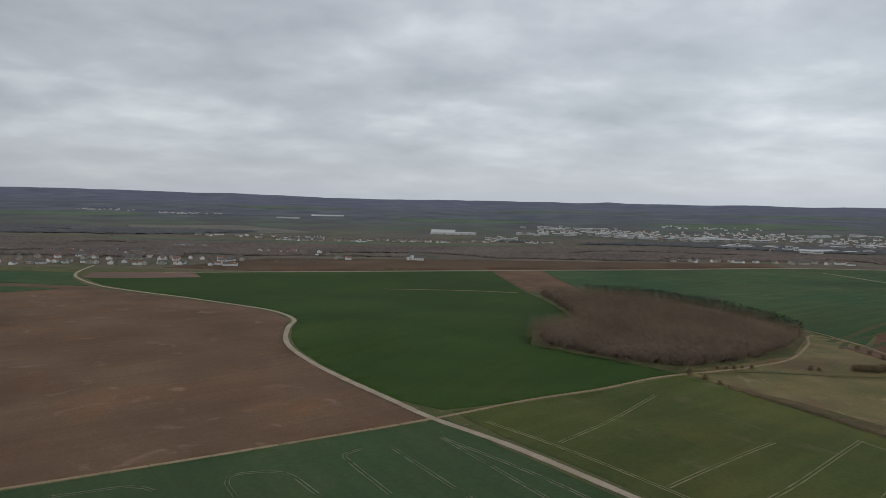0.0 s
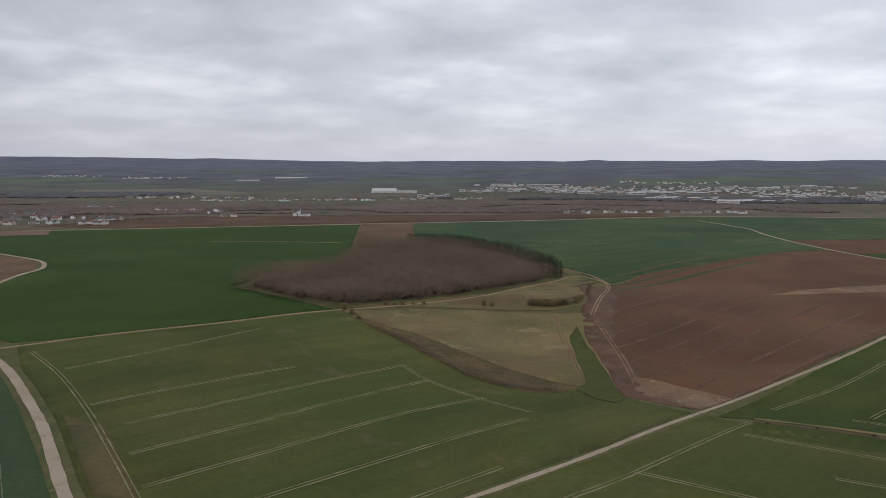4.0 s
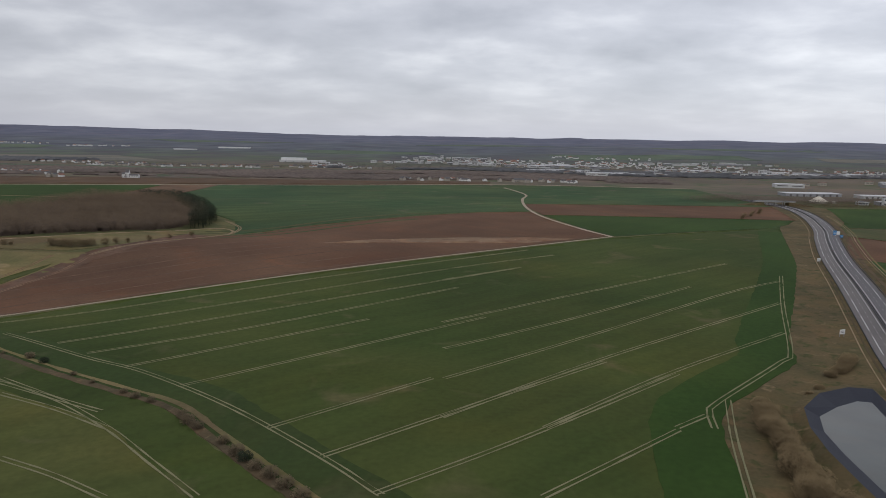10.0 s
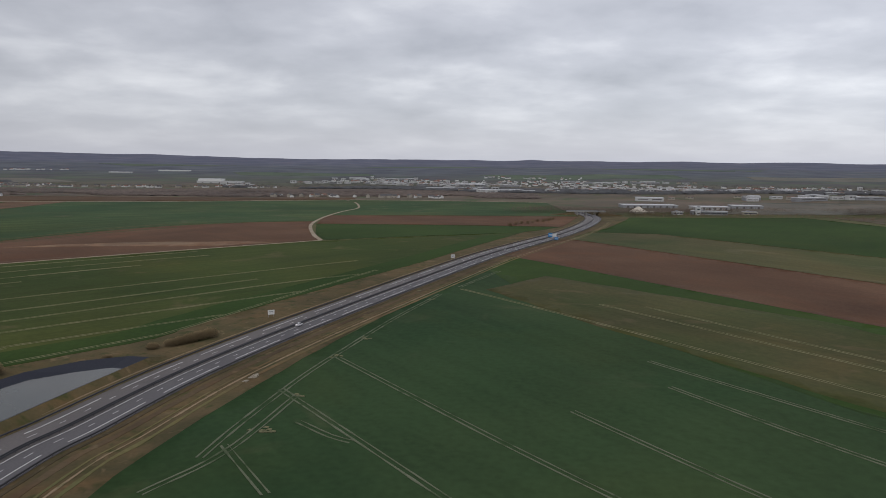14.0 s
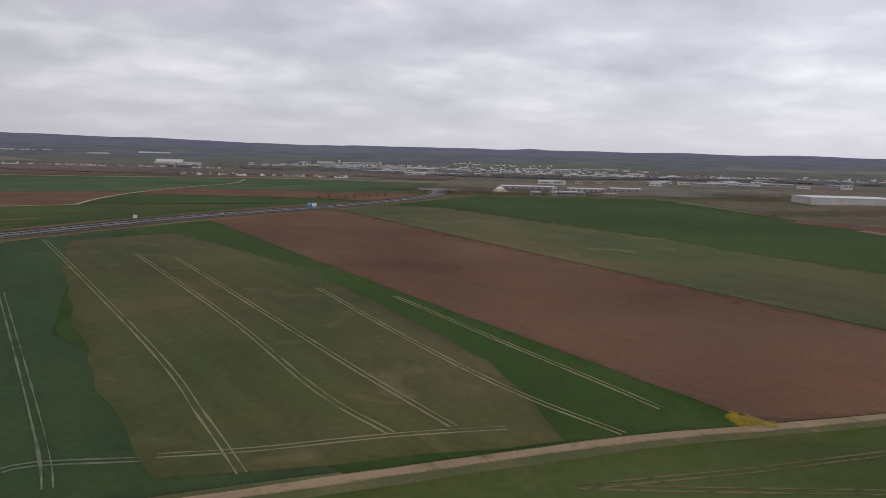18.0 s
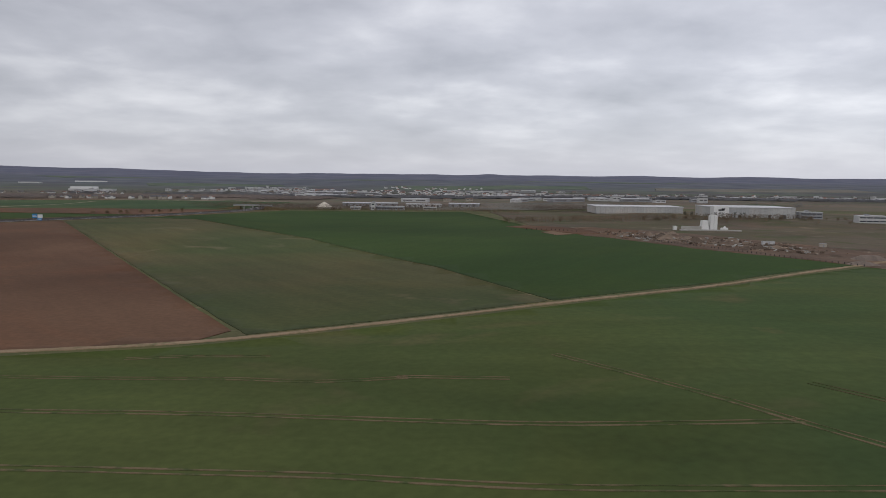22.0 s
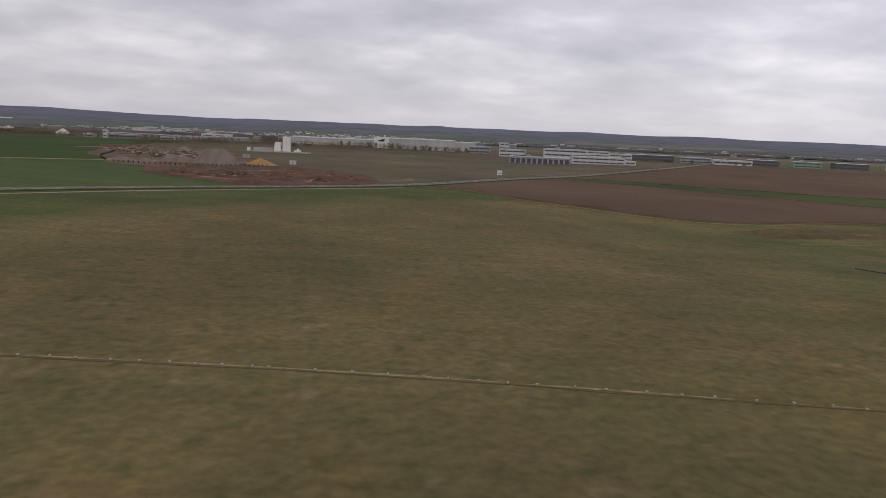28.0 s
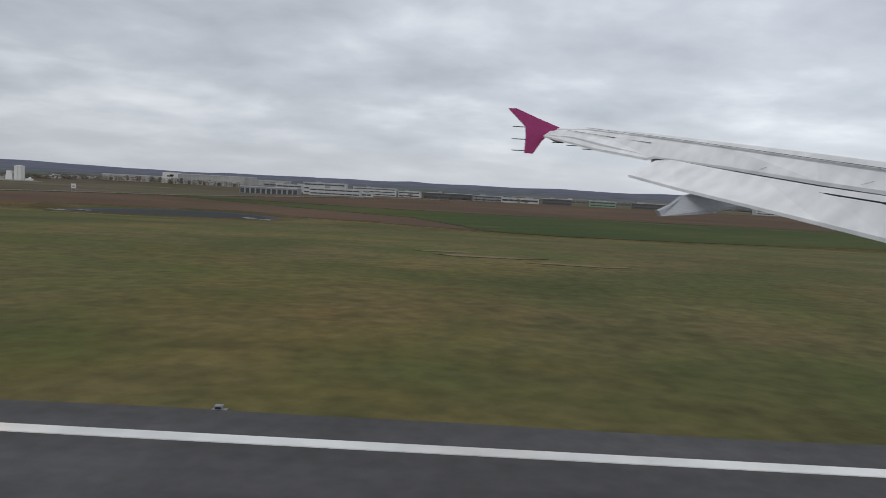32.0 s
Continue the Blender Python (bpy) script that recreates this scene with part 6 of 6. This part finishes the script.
def town(seed):
    rng = random.Random(seed)
    kinds = []
    for w, d, h, wall, roof, label in ((64, 30, 8, 0, 2, "large white flat-roofed commercial hall"), (38, 22, 7, 2, 2, "grey metal-clad town warehouse"), (22, 13, 12, 0, 1, "white flat-roofed apartment block"), (17, 12, 7, 1, 0, "cream town building with a tiled roof"), (84, 26, 7, 2, 2, "long grey factory hall"), (26, 15, 6, 0, 2, "small white workshop with a pale roof"), (14, 11, 16, 0, 1, "narrow white apartment tower")):
        root = tagged(new("town_building"), label, "town building", "buildings of the town")
        mesh_ob("wall", *box_bits(-w / 2, -d / 2, -2, w / 2, d / 2, h), WALLS[wall], root)
        mesh_ob("roof", *box_bits(-w / 2 - 0.3, -d / 2 - 0.3, h, w / 2 + 0.3, d / 2 + 0.3, h + 0.7), ROOFS[roof], root)
        for k in range(2):
            mesh_ob("window_band", *box_bits(-w / 2 + (k + 0.15) * w / 2, -d / 2 - 0.1, h * 0.45, -w / 2 + (k + 0.85) * w / 2, -d / 2 + 0.05, h * 0.7), ROOFS[1], root)
        kinds.append([root, False])
    spots = []
    for cx, cy, rx, ry, n in ((150, 2600, 70, 60, 10), (360, 3080, 130, 60, 14), (560, 3560, 180, 120, 20), (650, 2990, 160, 90, 34), (880, 2840, 160, 90, 34), (1100, 2800, 170, 90, 30), (1010, 2380, 90, 40, 12), (1110, 2190, 120, 40, 14), (1450, 2540, 170, 70, 24), (1697, 3250, 240, 90, 20), (1750, 2350, 260, 130, 34), (2300, 2300, 300, 160, 30), (2900, 2350, 350, 160, 24), (1850, 1750, 280, 130, 22), (3600, 2500, 500, 250, 22)):
        spots += [(rng.gauss(cx, rx * 0.6), rng.gauss(cy, ry * 0.6)) for _ in range(n)]
    for x, y in spots:
        j = rng.choice((0, 1, 1, 2, 2, 3, 3, 3, 4, 5, 5, 5, 6))
        m = place(x, y, 0.2, rng.uniform(-22, 22))
        if kinds[j][1]:
            copy_thing(kinds[j][0], m)
        else:
            kinds[j][0].matrix_basis, kinds[j][1] = m, True


town(4)
big_shed(-56, 2960, 100, 44, 17, M["white"], "large white factory hall above a village", 0, 0)
big_shed(-973, 4055, 130, 26, 6, WALLS[0], "long white glasshouse row across the valley", 0, 0)
big_shed(-814, 4436, 200, 30, 7, M["white"], "long white shed on the far slope", 0, 0)
big_shed(-15, 2950, 190, 36, 8, WALLS[0], "low white factory annexe hall", 0, 5)

# ---------------------------------------------------------------- airfield edge
def lined_pond():
    root = tagged(new("lined_basin"), "dark lined drainage basin in airfield grass", "pond")
    rim = [(2156, 204), (2157, 222), (2163, 236), (2180, 246), (2200, 245), (2214, 236), (2221, 222), (2218, 209), (2200, 204), (2176, 203)]
    c = (sum(p[0] for p in rim) / len(rim), sum(p[1] for p in rim) / len(rim))
    n = len(rim)
    ring = lambda k, z: [(c[0] + (x - c[0]) * k, c[1] + (y - c[1]) * k, z) for x, y in rim]
    z0 = max(terrain(x, y) for x, y in rim) + 0.3
    quads = [(i, (i + 1) % n, n + (i + 1) % n, n + i) for i in range(n)]
    mesh_ob("bank", ring(1.1, z0 - 0.35) + ring(1.0, z0 + 0.25), quads, M["verge"], root, "dry earth rim")
    mesh_ob("liner", ring(1.0, z0 + 0.25) + ring(0.86, z0 - 0.02), quads, bpy.data.materials["dark_liner"], root, "dark sheet liner")
    mesh_ob("water", ring(0.865, z0), [tuple(range(n))], plain("dark_water", (0.036, 0.040, 0.036), rough=0.7, spec=0.05), root, "dark still water")
    sheet = plain("pale_sheeting", (0.17, 0.20, 0.20), rough=0.5)
    for fx, fy, w in ((2157, 207, 5.0), (2163, 213, 3.4), (2212, 216, 4.2), (2218, 211, 3.4)):
        rows = [[(fx + w * (0.25 * i - 0.5), fy + w * (0.3 * j - 0.5), z0 + 0.12 + 0.3 * noise.noise((fx + 1.1 * i, fy + 1.3 * j, 2.0)) + 0.14 * (i % 2)) for i in range(5)] for j in range(4)]
        mesh_ob("sheet_flap", [p for r in rows for p in r], [(5 * j + i, 5 * j + i + 1, 5 * j + i + 6, 5 * j + i + 5) for j in range(3) for i in range(4)], sheet, root, "pale blue-grey crumpled sheeting")


lined_pond()


def berm(label, pts, width, height, material):
    """A low rounded bank of earth along a line."""
    V, Fc = [], []
    line = curve_points(pts, 2.0)
    for i, (p, side) in enumerate(line):
        taper = min(1.0, i / 6, (len(line) - 1 - i) / 6)
        wob = 1 + 0.3 * noise.noise((p.x * 0.12, p.y * 0.12, 9.0))
        for w, h in ((-0.5, -0.5), (-0.3, 0.55), (-0.08, 1.0), (0.14, 0.9), (0.34, 0.4), (0.5, -0.5)):
            q = p + side * (w * width * wob)
            V.append((q.x, q.y, terrain(q.x, q.y) + (h * height * wob * taper + 0.1 if h > 0 else -0.5)))
        if i:
            a = 6 * i
            Fc += [(a + k, a + k + 1, a + k - 5, a + k - 6) for k in range(5)]
    return mesh_ob("earth_bank", V, Fc, material, None, label, "", "bank")


berm("long low bank of brown scrubby earth beside a basin", [(2080, 214), (2096, 219), (2118, 226), (2140, 226), (2158, 221)], 22, 1.9, M["verge"])
berm("low dry bank behind a lined basin", [(2163, 246), (2182, 254), (2206, 252), (2224, 240)], 9, 1.1, M["verge"])
lane("straw_edge", "pale mown strip before an earth bank", [(2088, 196), (2110, 200), (2135, 202), (2160, 199), (2185, 196)], 2.2, M["meadow"], 0.27, jag=0.8, category="grass")

def stake_line():
    line = curve_points([(1900, 64), (1950, 63), (1985, 62), (2048, 57), (2093, 55), (2114, 51)], 1.0)
    v, f = strip(line, 0, 0.3, 0.26, 0.25)
    mesh_ob("shallow_ditch", v, f, mat("ditch_mud", (0.095, 0.076, 0.038), (0.115, 0.09, 0.048), 0.3, 2.0), None, "narrow dark ditch in grass", "structure", "ditch")
    v, f = strip(line, 0.4, 0.22, 0.28, 0.3)
    mesh_ob("ditch_spoil", v, f, mat("pale_spoil", (0.26, 0.21, 0.115), (0.17, 0.14, 0.07), 0.5, 2.0, spread=0.08), None, "broken pale line of spoil along a ditch", "structure", "ditch")
    first = None
    for i in range(0, len(line), 3):
        p = line[i][0]
        x, y = p.x + 1.6 * noise.noise((i * 0.7, 1, 1)), p.y + 0.3 + 0.5 * noise.noise((i * 0.9, 5, 1))
        if first is None:
            first = mesh_ob("marker_stake", *joined([prism(6, 0.07, 0.06, -0.2, 0.22), box_bits(-0.16, -0.06, 0.12, 0.16, 0.06, 0.24)]), WALLS[1], None, "small pale marker stake beside a ditch", "", "stake", "stakes along the ditch")
            first.matrix_basis = place(x, y, 0.2)
        else:
            copy_thing(first, place(x, y, 0.2, i * 31))


stake_line()


def edge_light(x, y):
    root = tagged(new("runway_light"), "low grey runway edge light unit on grass", "light", "runway edge lights")
    root.matrix_basis = place(x, y, 0.25)
    mesh_ob("base", *box_bits(-0.24, -0.16, -0.05, 0.24, 0.16, 0.04), WALLS[2], root)
    mesh_ob("body", *box_bits(-0.12, -0.09, 0.045, 0.12, 0.09, 0.19), WALLS[2], root)
    mesh_ob("lamp_glass", *box_bits(-0.09, -0.115, 0.09, 0.09, -0.085, 0.15), M["glass"], root)
    return root


first_light = edge_light(2265.2, 21.7)
for k in range(-4, 12):
    if k:
        copy_thing(first_light, place(2265.2 + 58.6 * k, 21.7, 0.25))
sandy = mat("sandy_bare_patch", (0.215, 0.175, 0.110), (0.170, 0.142, 0.080), 0.2, 1.2, c3=(0.11, 0.1, 0.048), worn=(0.5, 0.62))
for x, y, w, d in ((2278, 84, 7, 1.8), (2287, 78, 6, 1.6), (2272, 90, 4, 1.3)):
    field("bare_patch", "pale sandy bare patch in grass", [(x - w, y), (x - w * 0.5, y + d * 0.8), (x + w * 0.4, y + d), (x + w, y + 0.2 * d), (x + w * 0.5, y - d), (x - w * 0.6, y - d * 0.7)], sandy, 0.25, 3.0, 1.2)
chalky = mat("chalk_debris", (0.34, 0.30, 0.25), (0.24, 0.20, 0.15), 0.3, 1.4, c3=(0.12, 0.11, 0.06), worn=(0.5, 0.6))
for x, y, w, d in ((917, 257, 1.6, 3.2), (915.5, 251, 1.0, 1.4)):
    field("bare_patch", "pale chalk debris at a field edge", [(x - w, y - d), (x - w * 0.6, y + d * 0.6), (x + w * 0.3, y + d), (x + w, y + 0.3 * d), (x + w * 0.7, y - d * 0.8)], chalky, 0.3, amp=0.7)
for x, y, n in ((935, 204, 9), (943, 285, 5), (951, 314, 5), (940, 235, 3), (969, 432, 4), (979, 406, 4)):
    for k in range(n):
        px, py = x + 3.0 * noise.noise((k * 1.7, x, 0)) * 2, y + 4.0 * noise.noise((k * 2.3, 0, y)) * 2
        field("bare_patch", "small bare spot in young crop", [(px - 0.9, py - 0.5), (px - 0.3, py + 0.9), (px + 0.8, py + 0.6), (px + 0.9, py - 0.6)], M["tram"], 0.3, amp=0.3)
lane("drain_pipe", "thin dark pipe lying on grass", [(2076, 148), (2079, 142), (2082, 137)], 0.4, M["dark"], 0.4, 1.0, category="pipe", kind="")


# ---------------------------------------------------------------- airliner wing over the runway
def wing():
    """The outer wing of a landed airliner, seen from its cabin; metres from the seat by the window."""
    root = tagged(new("aircraft_wing"), "white airliner wing with lowered flaps and a magenta tip fence", "aircraft wing")
    root.matrix_basis = pose(2272 * U, 0, 7.49 * U)
    white = plain("white_wing_paint", (0.84, 0.84, 0.84), rough=0.35, spec=0.4, vary=0.02, scale=0.4)
    grey = plain("grey_wing_paint", (0.36, 0.37, 0.39), rough=0.4, spec=0.3, vary=0.05)
    magenta = plain("magenta_paint", (0.36, 0.035, 0.16), rough=0.35, spec=0.4, vary=0.06)

    def skin(name, front, back, thick, material, label=""):
        """A slab between a front line and a back line, thicker ahead than behind."""
        n = len(front)
        V = [*front, *back, *[(x, y, z - thick) for x, y, z in front], *[(x, y, z - 0.04) for x, y, z in back]]
        Fc = []
        for i in range(n - 1):
            Fc += [(i, i + 1, n + i + 1, n + i), (2 * n + i, 3 * n + i, 3 * n + i + 1, 2 * n + i + 1), (i, 2 * n + i, 2 * n + i + 1, i + 1), (n + i, n + i + 1, 3 * n + i + 1, 3 * n + i)]
        Fc += [(0, n, 3 * n, 2 * n), (n - 1, 3 * n - 1, 4 * n - 1, 2 * n - 1)]
        return mesh_ob(name, V, Fc, material, root, label)

    def band(name, a, b, w, material, up=0.012):
        (x0, y0, z0), (x1, y1, z1) = a, b
        return mesh_ob(name, [(x0, y0, z0 + up), (x1, y1, z1 + up), (x1 - w, y1, z1 + up - w * 0.2), (x0 - w, y0, z0 + up - w * 0.2)], [(0, 1, 2, 3)], material, root, "thin dark panel joint")
    edge = [(2.29, 15.15, 1.462), (2.71, 14.1, 1.402), (3.41, 12.2, 1.173), (3.99, 10.0, 0.882), (4.3, 8.3, 0.666), (4.35, 7.1, 0.521), (4.39, 5.5, 0.322)]
    seam = [(2.25, 15.1, 1.432), (2.69, 14.0, 1.359), (3.39, 12.1, 1.097), (3.96, 9.9, 0.795), (4.26, 8.2, 0.568), (4.3, 7.0, 0.425), (4.32, 5.4, 0.235)]
    slot = [(3.27, 11.6, 0.733), (3.47, 11.2, 0.742), (3.86, 9.6, 0.523), (3.94, 9.0, 0.45), (4.12, 7.9, 0.33), (4.19, 6.8, 0.226), (4.18, 5.2, 0.083)]
    lip = [(3.31, 11.4, 0.672), (3.45, 11.0, 0.67), (3.78, 9.4, 0.46), (3.88, 8.85, 0.394), (4.05, 7.75, 0.269), (4.11, 6.65, 0.174), (4.1, 5.1, 0.041)]
    hinge = [(2.12, 15.05, 1.374), (2.37, 14.4, 1.332), (3.08, 12.8, 1.084), (3.63, 11.2, 0.865)]
    trail = [(1.97, 15.0, 1.268), (2.17, 14.5, 1.182), (2.67, 13.2, 0.936), (3.25, 11.7, 0.71)]
    flap_back = [(2.82, 11.1, 0.414), (3.0, 10.6, 0.33), (3.23, 10.0, 0.227), (3.59, 8.5, 0.04), (3.85, 7.3, -0.111), (3.93, 6.3, -0.21), (3.99, 4.9, -0.343)]
    nose = [(x + 0.10, y - 0.02, z - 0.10) for x, y, z in edge]
    skin("leading_edge", nose, edge, 0.12, grey, "bare metal leading edge")
    skin("upper_panel", edge, seam, 0.20, white)
    skin("spoiler_panel", [(x - 0.02, y, z - 0.012) for x, y, z in seam], [(2.0, 15.0, 1.30), (2.42, 14.0, 1.20), (3.30, 11.7, 0.76), *slot[2:3], *slot[4:]], 0.26, white)
    skin("aileron", [(x - 0.01, y, z + 0.016) for x, y, z in hinge], [(x, y, z + 0.01) for x, y, z in trail], 0.07, white)
    # a black slab stands in for the shade inside the open slot
    skin("slot_shadow", [(x + 0.03, y, z - 0.03) for x, y, z in slot], [(x - 0.04, y, z - 0.06) for x, y, z in lip], 0.05, M["dark"], "dark strip for the shade in the slot ahead of the flap")
    skin("flap", lip, flap_back, 0.14, white, "lowered white trailing-edge flap")
    fence = [(1.22, 1.834), (1.39, 1.842), (1.9, 1.642), (2.33, 1.485), (2.12, 1.331), (1.96, 1.167), (1.8, 0.906), (1.61, 0.909), (1.62, 1.281), (1.6, 1.472)]
    n = len(fence)
    mesh_ob("tip_fence", [(x, y, z) for y in (15.22, 15.28) for x, z in fence], [tuple(range(n)), tuple(range(2 * n - 1, n - 1, -1))] + [(k, n + k, n + (k + 1) % n, (k + 1) % n) for k in range(n)], magenta, root, "magenta wing tip fence")
    V = [(2.8, 9.3, -0.104), (2.83, 9.3, -0.176), (3.53, 9.6, -0.119), (4.22, 9.9, 0.041), (3.54, 9.9, 0.179), (3.27, 9.8, 0.111), (3.03, 9.5, -0.014)]
    m = len(V)
    mesh_ob("flap_fairing", V + [(x + 0.05, y + 0.32, z) for x, y, z in V], [tuple(range(m)), tuple(range(2 * m - 1, m - 1, -1))] + [(k, m + k, m + (k + 1) % m, (k + 1) % m) for k in range(m)], grey, root, "grey flap track fairing")
    for line in (seam[1:], hinge[1:]):
        for a, b in zip(line, line[1:]):
            band("panel_joint", a, b, 0.022, M["dark"], 0.03)
    for a, b in (((3.94, 9.0, 0.464), (4.21, 8.8, 0.591)), ((4.13, 7.1, 0.262), (4.31, 7.0, 0.343))):
        band("panel_joint", a, b, 0.022, M["dark"], 0.02)
    for x, y, z in ((2.30, 14.6, 1.17), (2.50, 14.0, 1.08), (2.72, 13.5, 0.99)):
        mesh_ob("static_wick", *box_bits(x - 0.20, y - 0.01, z - 0.06, x + 0.04, y + 0.01, z - 0.045), M["dark"], root, "thin dark static wick")
    for x, z in ((1.55, 1.46), (1.55, 1.20), (1.55, 0.96)):
        mesh_ob("static_wick", *box_bits(x - 0.22, 15.24, z - 0.008, x + 0.08, 15.26, z + 0.008), M["dark"], root, "thin dark static wick")


wing()
